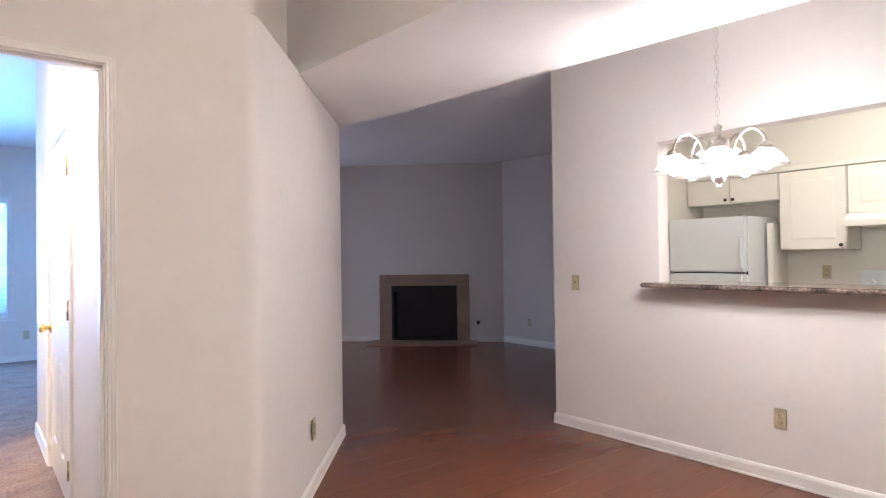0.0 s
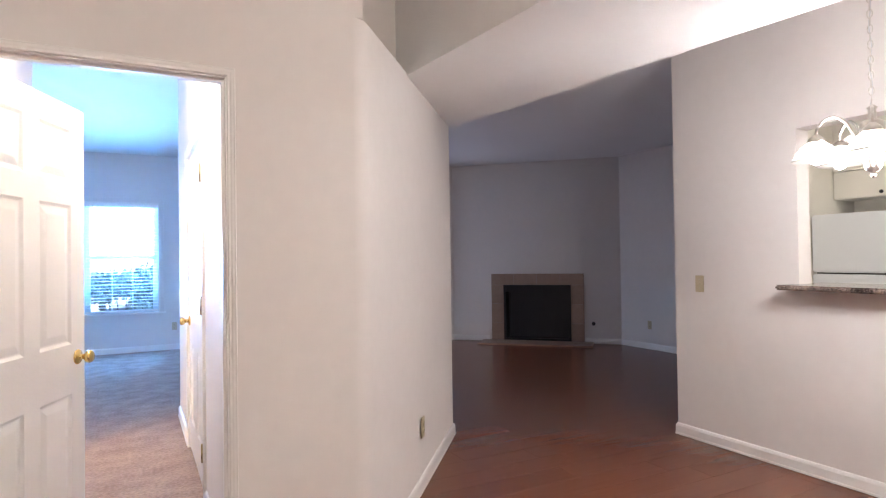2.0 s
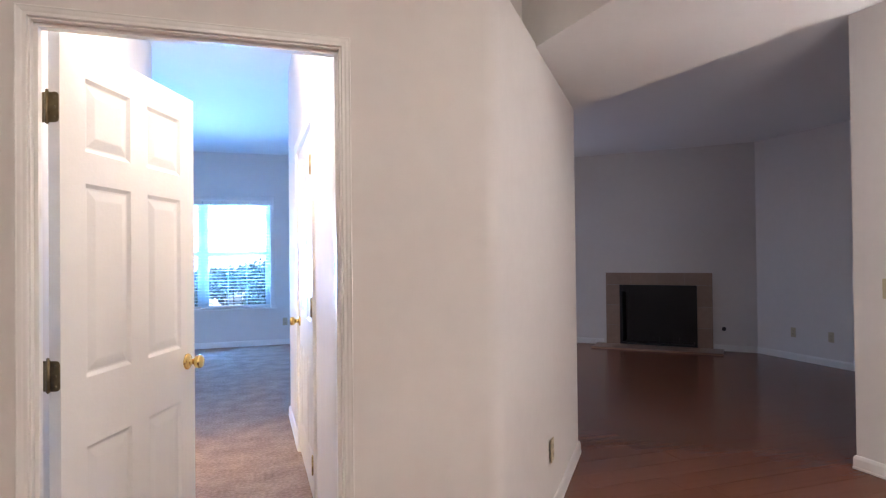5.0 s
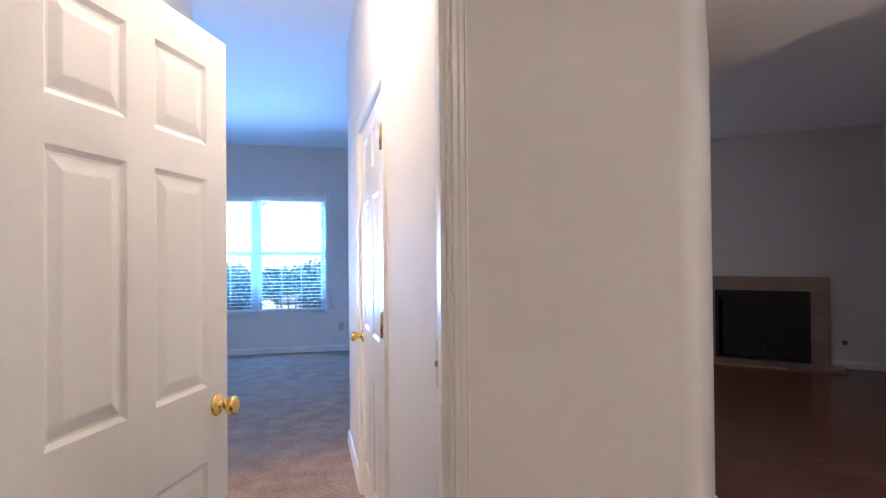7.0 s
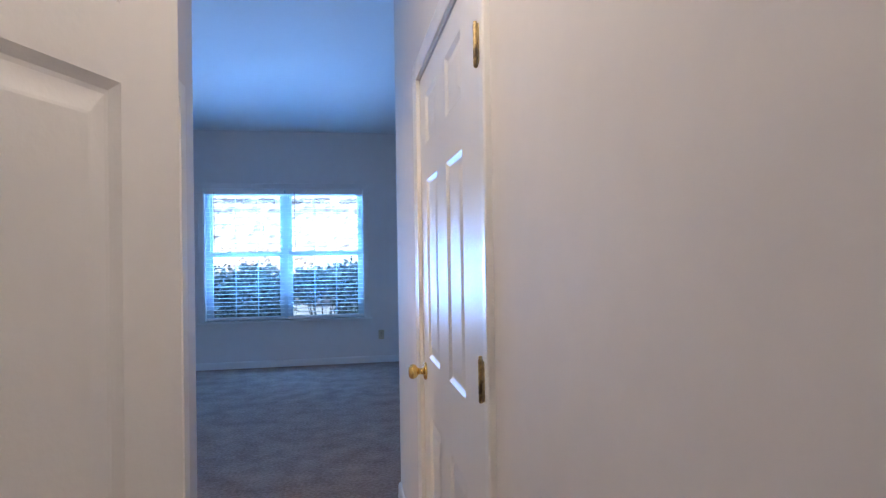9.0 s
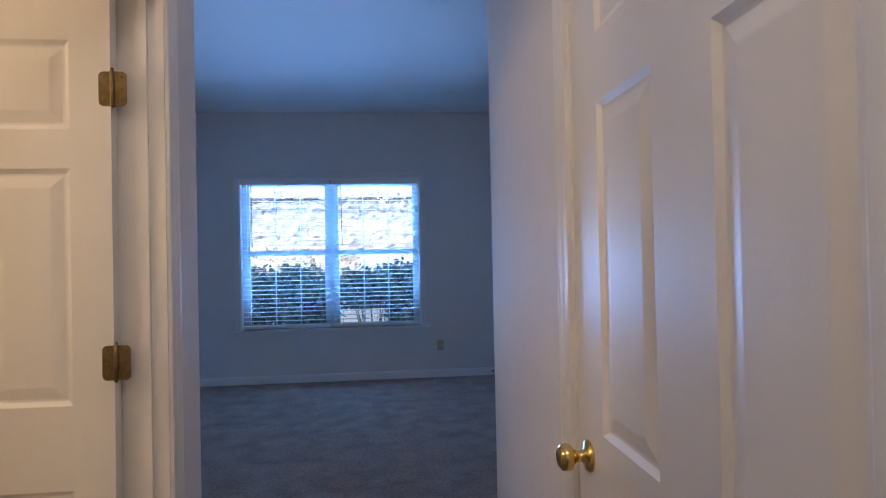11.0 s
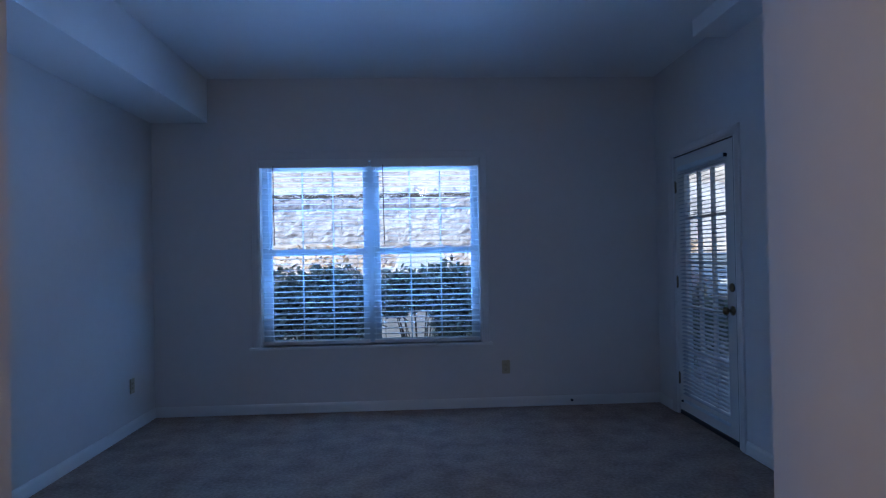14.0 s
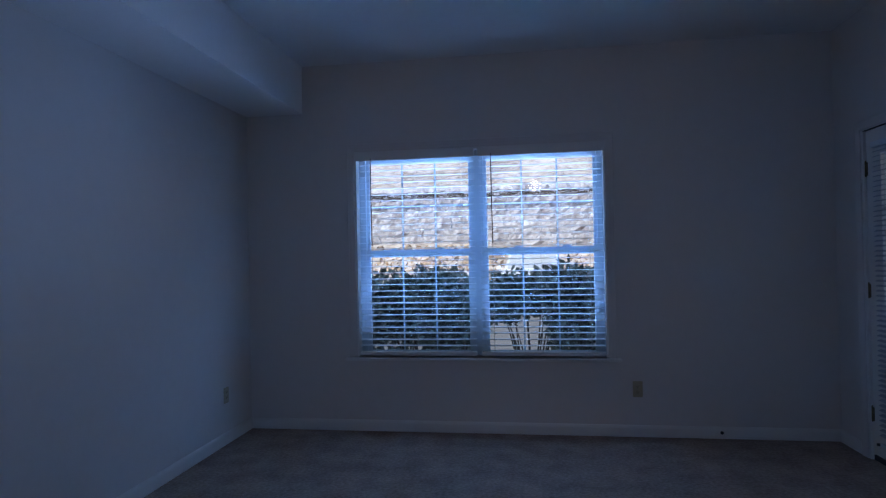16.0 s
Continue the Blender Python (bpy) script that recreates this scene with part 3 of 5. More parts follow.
# ---- bedroom window ----
def sash_window(name, x0, x1, label):
    """A single-hung vinyl window between x0 and x1, in the wall's depth."""
    y0, y1 = BED_Y + 0.085, BED_Y + 0.145
    fl, frr = (0.050, 0.018) if x0 < -1 else (0.018, 0.040)
    ob = thing(name, None, None, label, "window", kind="structure", m=pose(x0, y0, WB))
    w, h = x1 - x0, WT - WB
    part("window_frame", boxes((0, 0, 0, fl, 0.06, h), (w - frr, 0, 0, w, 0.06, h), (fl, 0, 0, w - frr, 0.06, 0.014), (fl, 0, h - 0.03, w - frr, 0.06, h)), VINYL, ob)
    mid = 1.368 - WB
    for low in (True, False):
        za, zb = (0.014, mid + 0.028) if low else (mid - 0.028, h - 0.03)
        ya, yb = (0.004, 0.026) if low else (0.030, 0.052)
        s, rail = (0.030, 0.026) if low else (0.024, 0.05)
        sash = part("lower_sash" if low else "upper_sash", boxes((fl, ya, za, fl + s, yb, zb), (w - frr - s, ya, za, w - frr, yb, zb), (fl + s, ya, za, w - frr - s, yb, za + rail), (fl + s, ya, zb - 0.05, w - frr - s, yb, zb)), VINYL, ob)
        gx0, gx1, gz0, gz1 = fl + s, w - frr - s, za + rail, zb - 0.05
        for k in (1, 2):
            x = gx0 + (gx1 - gx0) * k / 3
            part("muntin", boxes((x - 0.0055, (ya + yb) / 2 + 0.003, gz0, x + 0.0055, (ya + yb) / 2 + 0.008, gz1)), VINYL, sash)
        z = (gz0 + gz1) / 2
        part("muntin", boxes((gx0, (ya + yb) / 2 + 0.0035, z - 0.0055, gx1, (ya + yb) / 2 + 0.0075, z + 0.0055)), VINYL, sash)
        pane = part("pane", boxes((gx0 - 0.005, (ya + yb) / 2 - 0.002, gz0 - 0.005, gx1 + 0.005, (ya + yb) / 2 + 0.002, gz1 + 0.005)), GLASS, sash, "clear glass pane")
        pane.visible_shadow = False
    for x in (w * 0.3, w * 0.7):
        part("sash_lock", boxes((x - 0.025, -0.012, mid + 0.028, x + 0.025, 0.010, mid + 0.040), (x - 0.006, -0.022, mid + 0.030, x + 0.03, -0.010, mid + 0.038), bev=0.002), VINYL, ob)
    return ob


MX0, MX1 = -0.295, -0.238
sash_window("window_1", W0 + 0.012, MX0, "white vinyl single-hung window with a lattice")
sash_window("window_2", MX1, W1 - 0.012, "white vinyl single-hung window with a lattice")
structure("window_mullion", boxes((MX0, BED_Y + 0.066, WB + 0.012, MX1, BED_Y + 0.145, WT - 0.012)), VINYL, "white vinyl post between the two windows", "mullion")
structure("window_lining", boxes((W0, BED_Y + 0.001, WB, W0 + 0.012, BED_Y + 0.149, WT), (W1 - 0.012, BED_Y + 0.001, WB, W1, BED_Y + 0.149, WT), (W0 + 0.012, BED_Y + 0.001, WT - 0.012, W1 - 0.012, BED_Y + 0.149, WT)), TRIM, "white window lining boards", "trim")
bm = casing(bmesh.new(), 0.0, W1 - W0, WT, WB)
thing("window_casing", bm, WALL, "painted moulded casing round the window", "trim", kind="structure", m=on_wall(W1, BED_Y, 0, (-1, 0)))
structure("window_sill", boxes((W0 - 0.085, BED_Y - 0.045, WB - 0.022, W1 + 0.085, BED_Y + 0.085, WB + 0.0), bev=0.006), TRIM, "white painted wooden window stool", "window sill")
structure("window_apron", boxes((W0 - 0.06, BED_Y - 0.014, WB - 0.092, W1 + 0.06, BED_Y, WB - 0.023), bev=0.003), WALL, "painted apron board under the window stool", "trim")

SLAT_W = 0.047


def slat_mesh(name, length, width, tilt, camber=0.003, mat=SLAT):
    bm = bmesh.new()
    rows = []
    for k in range(5):
        u = (k / 4 - 0.5) * width
        v = camber * (1 - (2 * k / 4 - 1) ** 2)
        c, s = math.cos(radians(tilt)), math.sin(radians(tilt))
        y, z = u * c - v * s, u * s + v * c
        rows.append([[bm.verts.new((x, y, z + dz)) for x in (0, length)] for dz in (-0.0013, 0.0013)])
    for a, b in zip(rows, rows[1:]):
        bm.faces.new((a[1][0], a[1][1], b[1][1], b[1][0])), bm.faces.new((a[0][0], b[0][0], b[0][1], a[0][1]))
    for r in (rows[0], rows[-1]):
        bm.faces.new((r[0][0], r[0][1], r[1][1], r[1][0]))
    return mesh_of(name, bm, mat)


def blind(x0, x1, wand_x):
    y = BED_Y + 0.028
    ob = thing("window_blind", None, None, "white faux-wood slatted blind, lowered with open slats", "blind", "window blinds", m=pose(x0, y, 0))
    w = x1 - x0
    part("headrail", boxes((0.0, -0.024, WT - 0.060, w, 0.026, WT - 0.016), bev=0.002), TRIM, ob)
    part("valance", boxes((-0.002, -0.036, WT - 0.074, w + 0.002, -0.026, WT - 0.014), bev=0.003), TRIM, ob)
    me = slat_mesh("slat", w - 0.012, SLAT_W, 2.0)
    z, n = WT - 0.105, 0
    while z > WB + 0.062:
        part("slat", me, None, ob, m=pose(0.006, 0, z + 0.0012 * math.sin(n * 2.3), 0, 0.05 * math.sin(n * 1.7)))
        z, n = z - 0.0468, n + 1
    part("bottom_rail", boxes((0.004, -0.025, WB + 0.012, w - 0.004, 0.025, WB + 0.040), bev=0.004), TRIM, ob)
    for x in (0.11 * w, 0.5 * w, 0.89 * w):
        for yy in (-0.0255, 0.0255):
            part("ladder_cord", tube(bmesh.new(), [(x, yy, WT - 0.06), (x, yy, WB + 0.03)], 0.0011, 5), CORD, ob)
    part("wand", tube(bmesh.new(), [(wand_x, -0.040, WT - 0.06), (wand_x + 0.001, -0.041, WT - 0.4), (wand_x + 0.004, -0.041, 1.43)], 0.0042, 6), WAND, ob, "dark tilt wand")
    return ob


blind(W0 + 0.016, MX0 + 0.014, 0.115)
blind(MX1 - 0.014, W1 - 0.016, 0.10)
bracket = thing("blind_bracket", boxes((-0.010, -0.010, -0.018, 0.010, 0.004, 0.018), bev=0.003), CORD, "grey blind bracket at the head of the window", "bracket", m=pose(-0.268, BED_Y + 0.010, WT - 0.046))

# ---- patio door ----
fr = thing("door_frame_patio", boxes((-0.03, -0.13, 0, 0, 0.004, PT - 0.03), (P1 - P0 - 0.06, -0.13, 0, P1 - P0 - 0.03, 0.004, PT - 0.03), (-0.03, -0.13, PT - 0.03, P1 - P0 - 0.03, 0.004, PT)), TRIM,
           "white painted patio door frame", "door frame", kind="structure", m=on_wall(BED_R, P0 + 0.03, 0, (0, 1)))
part("casing", casing(bmesh.new(), -0.024, P1 - P0 - 0.036, PT - 0.024), WALL, fr)
part("weatherstrip", boxes((0.0, -0.02, 0.03, 0.0028, 0.0045, PT - 0.033), (0.0028, -0.02, PT - 0.0355, P1 - P0 - 0.06, 0.0045, PT - 0.0325)), DARK, fr, "dark weatherstrip line")
part("threshold", boxes((0, -0.13, -0.01, P1 - P0 - 0.06, -0.012, 0.03), bev=0.003), WAND, fr, "dark metal threshold")
PW, PH = P1 - P0 - 0.066, PT - 0.075
pd = thing("patio_door", None, None, "closed white glazed patio door with a lowered blind", "door", m=on_wall(BED_R + 0.012, P0 + 0.033, 0.038, (0, 1)))
g0, g1, gb, gt = 0.135, PW - 0.150, 0.15, PH - 0.155
part("stile", boxes((0, -0.044, 0, g0, 0, PH)), DOOR, pd)
part("stile", boxes((g1, -0.044, 0, PW, 0, PH)), DOOR, pd)
part("rail", boxes((g0, -0.044, 0, g1, 0, gb)), DOOR, pd)
part("rail", boxes((g0, -0.044, gt, g1, 0, PH)), DOOR, pd)
pane = part("pane", boxes((g0 - 0.004, -0.025, gb - 0.004, g1 + 0.004, -0.019, gt + 0.004)), GLASS, pd, "clear glass pane")
pane.visible_shadow = False
for k in (1, 2):
    x = g0 + (g1 - g0) * k / 3
    part("muntin", boxes((x - 0.011, -0.034, gb, x + 0.011, -0.008, gt)), DOOR, pd)
for k in range(1, 5):
    z = gb + (gt - gb) * k / 5
    part("muntin", boxes((g0, -0.033, z - 0.011, g1, -0.009, z + 0.011)), DOOR, pd)
knob(pd, pose(0.068, 0, 0.872, -90), OLD_BRASS)
part("deadbolt", lathe(bmesh.new(), [(0.0, 0), (0.031, 0), (0.030, 0.008), (0.020, 0.014), (0.0, 0.015)], 20, pose(0.068, 0, 1.028, -90)), OLD_BRASS, pd, "dull brass deadbolt")
for z in (0.25, 1.03, 1.80):
    hinge(pd, Matrix.Translation((PW + 0.001, 0.001, z)) @ Matrix.Diagonal((0.5, 1, 1, 1)), OLD_BRASS)
pb = thing("patio_door_blind", None, None, "white narrow-slat blind hung on the patio door, backlit shade painted into its slats", "blind", m=on_wall(BED_R - 0.008, P0 + 0.033 + g0 - 0.03, 0, (0, 1)))
bw = g1 - g0 + 0.06
part("headrail", boxes((-0.01, -0.016, 1.955, bw + 0.01, 0.016, 1.990), bev=0.003), SLAT, pb)
part("end_bracket", boxes((-0.016, -0.014, 1.958, -0.011, 0.012, 1.984), bev=0.002), WAND, pb)
# slats take the darkened colour, as if seen against the bright outside
me = slat_mesh("slat", bw, 0.025, -18.0, 0.0015, SHADED_SLAT)
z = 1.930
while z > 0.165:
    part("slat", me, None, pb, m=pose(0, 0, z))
    z -= 0.0305
part("bottom_rail", boxes((0, -0.010, 0.120, bw, 0.010, 0.140), bev=0.003), SLAT, pb)
for x in (0.12, bw - 0.12):
    part("ladder_cord", tube(bmesh.new(), [(x, 0.013, 1.955), (x, 0.013, 0.13)], 0.001, 5), CORD, pb)
part("hold_down", boxes((bw + 0.02, -0.006, 0.115, bw + 0.035, 0.012, 0.130), bev=0.002), WAND, pb)

# ---- serving hatch and kitchen ----
bm = boxes((RIGHT - 0.165, HATCH0, SILL + 0.002, RIGHT + T + 0.19, HATCH1 + 0.048, SILL + 0.032))
bmesh.ops.bevel(bm, geom=[e for e in bm.edges], offset=0.010, segments=3, affect="EDGES")
thing("hatch_counter", bm, GRANITE, "polished brown speckled granite bar top on the hatch", "counter")
K_X, K_N = 6.05, 2.69
wall("wall_kitchen_east", [(K_X, -1.6, 0, K_X + 0.12, K_N, LIV_CEIL)], "cream painted kitchen wall", KITCHEN)
wall("wall_kitchen_south", [(RIGHT + T, -1.7, 0, K_X, -1.6, LIV_CEIL)], "cream painted kitchen wall", KITCHEN)
wall("wall_kitchen_north", [(RIGHT + T + 0.001, K_N - 0.012, 0, K_X - 0.001, K_N - 0.002, LIV_CEIL)], "cream painted kitchen wall", KITCHEN)
wall("soffit_kitchen", [(5.735, -1.6, 2.028, K_X, K_N - 0.013, LIV_CEIL)], "cream painted soffit above the kitchen cabinets", KITCHEN)
structure("cabinet_moulding", boxes((5.716, -1.6, 1.992, 5.735, 2.675, 2.020), (5.722, -1.6, 2.020, 5.735, 2.675, 2.034), bev=0.003), CREAM, "cream moulding along the cabinet tops", "trim")


def cabinet(name, y0, y1, z0, z1, doors, label, depth=0.31, front=5.74, knobs="low"):
    ob = thing(name, None, None, label, "cabinet", "kitchen cabinets", m=pose(front, y0, z0))
    w, h = y1 - y0, z1 - z0
    part("body", boxes((0, 0, 0, depth, w, h)), CREAM, ob)
    for k in range(doors):
        a, b = w * k / doors + 0.004, w * (k + 1) / doors - 0.004
        d = part("door", boxes((-0.019, a, 0.006, -0.001, b, h - 0.008), bev=0.003), CREAM, ob)
        bm = bmesh.new()
        rings = []
        for inset, x in ((0.052, -0.0192), (0.058, -0.0160), (0.064, -0.0160), (0.090, -0.0225), (0.094, -0.0230)):
            rings.append([bm.verts.new(p) for p in ((x, a + inset, 0.006 + inset), (x, b - inset, 0.006 + inset), (x, b - inset, h - 0.008 - inset), (x, a + inset, h - 0.008 - inset))])
        for p, q in zip(rings, rings[1:]):
            for j in range(4):
                bm.faces.new((p[j], p[(j + 1) % 4], q[(j + 1) % 4], q[j]))
        bm.faces.new(rings[-1])
        if h > 0.3 and w > 0.25:
            part("panel", bm, CREAM, d)
        ky = (b - 0.03 if k == 0 else a + 0.03) if doors == 2 else a + 0.035
        kz = 0.035 if knobs == "low" else h - 0.05
        part("knob", lathe(bmesh.new(), [(0.0, 0), (0.006, 0), (0.006, 0.010), (0.015, 0.018), (0.014, 0.026), (0.0, 0.029)], 14, pose(-0.019, ky, kz, 0, -90)), WAND, d, "dark round knob")
    return ob


cabinet("wall_cabinet", 1.850, 2.675, 1.755, 1.990, 2, "cream wall cabinet with two doors above the fridge")
cabinet("wall_cabinet", 1.345, 1.843, 1.322, 1.990, 1, "cream wall cabinet with a raised panel door")
cabinet("wall_cabinet", 0.570, 1.338, 1.600, 1.990, 2, "cream wall cabinet above the range hood")
cabinet("wall_cabinet", -0.25, 0.563, 1.322, 1.990, 2, "cream wall cabinet with two raised panel doors")
cabinet("base_cabinet", 1.345, 1.95, 0.0, 0.88, 1, "cream base cabinet with a raised panel door", 0.58, 5.46, "high")
cabinet("base_cabinet", -0.25, 0.563, 0.0, 0.88, 2, "cream base cabinet with two raised panel doors", 0.58, 5.46, "high")
for a, b in ((1.345, 1.955), (-0.25, 0.563)):
    thing("worktop", boxes((5.43, a, 0.882, K_X - 0.001, b, 0.915), bev=0.006), GRANITE, "speckled granite kitchen worktop", "worktop")
hood = thing("range_hood", None, None, "white range hood under the wall cabinet", "range hood", m=pose(5.60, 0.575, 1.50))
bm = bmesh.new()
pr = [(0, 0.0), (0.45, 0.0), (0.45, 0.099), (0.06, 0.099), (0, 0.045)]
va, vb = [bm.verts.new((x, 0, z)) for x, z in pr], [bm.verts.new((x, 0.755, z)) for x, z in pr]
bm.faces.new(va), bm.faces.new(vb[::-1])
for k in range(5):
    bm.faces.new((va[k], va[(k + 1) % 5], vb[(k + 1) % 5], vb[k]))
part("body", bm, CREAM, hood)
stove = thing("range_cooker", None, None, "white electric range with a back control panel", "stove", m=pose(5.42, 0.578, 0))
part("body", boxes((0.02, 0, 0, 0.60, 0.752, 0.905), bev=0.004), ENAMEL, stove)
part("cooktop", boxes((0, -0.002, 0.906, 0.56, 0.754, 0.922), bev=0.004), ENAMEL, stove)
part("backguard", boxes((0.54, 0, 0.925, 0.615, 0.752, 1.145), bev=0.012), ENAMEL, stove)
part("oven_door", boxes((-0.01, 0.01, 0.18, 0.019, 0.742, 0.84), bev=0.006), ENAMEL, stove)
part("oven_handle", tube(bmesh.new(), [(-0.045, 0.08, 0.78), (-0.045, 0.67, 0.78)], 0.010), ENAMEL, stove)
for k in range(4):
    part("control_knob", lathe(bmesh.new(), [(0.0, 0), (0.020, 0), (0.018, 0.018), (0.0, 0.020)], 16, pose(0.54, 0.09 + k * 0.19, 1.06, 0, -90)), ENAMEL, stove)
    part("burner", lathe(bmesh.new(), [(0.0, 0), (0.085, 0), (0.085, 0.008), (0.0, 0.010)], 20, pose((0.15, 0.42)[k % 2], (0.19, 0.56)[k // 2], 0.9225)), SOOT, stove)

fridge = thing("refrigerator", None, None, "white textured top-freezer refrigerator under the cabinet", "refrigerator", m=pose(5.40, 1.984, 0))
part("body", boxes((0.045, 0, 0.02, 0.640, 0.690, 1.618), bev=0.006), ENAMEL, fridge)
part("freezer_door", boxes((-0.02, 0.001, 1.138, 0.040, 0.689, 1.612), bev=0.012), ENAMEL, fridge)
part("fridge_door", boxes((-0.02, 0.001, 0.10, 0.040, 0.689, 1.126), bev=0.012), ENAMEL, fridge)
part("gasket", boxes((0.040, 0.008, 0.11, 0.0449, 0.682, 1.605)), SOOT, fridge)
for za, zb in ((1.16, 1.44), (0.76, 1.105)):
    part("handle", tube(bmesh.new(), [(-0.018, 0.026, za), (-0.052, 0.026, za + 0.03), (-0.056, 0.026, (za + zb) / 2), (-0.052, 0.026, zb - 0.03), (-0.018, 0.026, zb)], 0.010), ENAMEL, fridge)
part("hinge_cap", boxes((-0.005, 0.015, 1.6125, 0.05, 0.06, 1.632), bev=0.004), NICKEL, fridge)
part("grille", boxes((0.0, 0.01, 0.02, 0.044, 0.68, 0.09)), SOOT, fridge)
cabinet("pantry_cabinet", 1.905, 1.955, 0.916, 1.56, 1, "narrow cream cabinet beside the fridge", 0.30, 5.745)
wall_plate(on_wall(K_X, 1.60, 1.13, (0, 1)), True)
kl = thing("ceiling_light", None, None, "white flush kitchen ceiling light", "ceiling light", m=pose(4.75, 0.9, LIV_CEIL))
part("frame", boxes((-0.16, -0.62, -0.02, 0.16, 0.62, 0.0), bev=0.004), VINYL, kl)
part("diffuser", boxes((-0.15, -0.60, -0.075, 0.15, 0.60, -0.021), bev=0.02), glowing("lit_diffuser", (1.0, 0.92, 0.80), 0.35), kl)
lamp = new("kitchen_lamp", bpy.data.lights.new("kitchen_lamp", "AREA"))
lamp.data.shape, lamp.data.size, lamp.data.size_y, lamp.data.energy, lamp.data.color = "RECTANGLE", 0.3, 1.2, KITCHEN_WATTS, (1.0, 0.94, 0.86)
lamp.matrix_world = look((4.75, 0.9, LIV_CEIL - 0.09), (4.75, 0.9, 0))


def unseen_dome(x, y, z, watts, label, colour=HALL_COLOUR):
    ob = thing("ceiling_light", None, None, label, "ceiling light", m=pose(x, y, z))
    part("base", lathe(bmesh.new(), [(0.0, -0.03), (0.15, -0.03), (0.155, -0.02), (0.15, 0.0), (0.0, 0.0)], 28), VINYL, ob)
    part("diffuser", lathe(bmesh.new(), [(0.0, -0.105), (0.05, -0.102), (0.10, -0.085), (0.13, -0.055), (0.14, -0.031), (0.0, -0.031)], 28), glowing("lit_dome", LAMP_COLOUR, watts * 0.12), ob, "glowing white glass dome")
    lp = new("unseen_dome_lamp", bpy.data.lights.new("unseen_dome_lamp", "POINT"))
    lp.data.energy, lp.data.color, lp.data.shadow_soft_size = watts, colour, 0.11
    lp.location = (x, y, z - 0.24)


# unseen hall light, added to brighten the door wall, ledge and bulkhead face
unseen_dome(0.6, -2.6, 3.3, HALL_WATTS, "unseen lit dome light added on the high ceiling to brighten the walls")
# passage light is unseen too, added because the passage walls are so bright
unseen_dome(0.28, 2.85, CEIL, PASSAGE_WATTS, "unseen lit dome light added on the passage ceiling", (1.0, 0.87, 0.73))
# unseen bathroom fixture, added for warm light on its door and the passage wall
vanity = thing("unseen_vanity_light", None, None, "unseen lit vanity light bar added in the bathroom", "wall lamp", m=on_wall(-2.10, 3.75, 2.05, (0, -1)))
part("bar", boxes((-0.3, 0, -0.05, 0.3, 0.03, 0.05), bev=0.006), NICKEL, vanity)
for x in (-0.2, 0.0, 0.2):
    part("globe", lathe(bmesh.new(), [(0.0, -0.06), (0.03, -0.052), (0.055, -0.025), (0.06, 0.0), (0.055, 0.025), (0.03, 0.052), (0.0, 0.06)], 18, Matrix.Translation((x, 0.09, 0))), glowing("lit_globe", BATH_COLOUR, 0.5), vanity, "glowing round bulb")
lp = new("unseen_vanity_lamp", bpy.data.lights.new("unseen_vanity_lamp", "POINT"))
lp.data.energy, lp.data.color, lp.data.shadow_soft_size = BATH_WATTS, BATH_COLOUR, 0.12
lp.location = (-1.85, 3.75, 2.05)

# ---- chandelier ----
CX, CY, RIM, DROP = 2.975, 1.025, 1.700, 0.018
CH_TOP = LIV_CEIL + DROP
ch = thing("chandelier", None, None, "lit five-arm brushed nickel chandelier with frosted bell shades", "chandelier", m=pose(CX, CY, -DROP))
bm = lathe(bmesh.new(), [(0.0, 1.615), (0.006, 1.618), (0.010, 1.628), (0.006, 1.636), (0.022, 1.645), (0.030, 1.665), (0.034, 1.700), (0.040, 1.715), (0.040, 1.730), (0.030, 1.745), (0.034, 1.790),
                         (0.044, 1.800), (0.044, 1.835), (0.030, 1.845), (0.016, 1.852), (0.014, 1.890), (0.020, 1.896), (0.012, 1.905), (0.0, 1.912)], 24)
part("column", bm, NICKEL, ch)
bm = bmesh.new()
z, k = 1.915, 0
while z < CH_TOP - 0.04:
    ring = [(0.009 * math.cos(a), 0, z + 0.018 + 0.019 * math.sin(a)) for a in [2 * math.pi * j / 10 for j in range(11)]]
    r = Matrix.Rotation(radians(90 * (k % 2) + 20), 4, "Z")
    tube(bm, [r @ Vector(p) for p in ring], 0.0022, 5)
    z, k = z + 0.031, k + 1
part("chain", bm, NICKEL, ch)
part("power_cord", tube(bmesh.new(), [(0.004 * math.sin(j * 1.3), 0.004 * math.cos(j * 1.3), 1.91 + j * (CH_TOP - 1.95) / 24) for j in range(25)], 0.0022, 6), CORD, ch)
part("canopy", lathe(bmesh.new(), [(0.0, CH_TOP - 0.045), (0.012, CH_TOP - 0.044), (0.045, CH_TOP - 0.03), (0.062, CH_TOP - 0.008), (0.063, CH_TOP), (0.0, CH_TOP)], 24), NICKEL, ch)
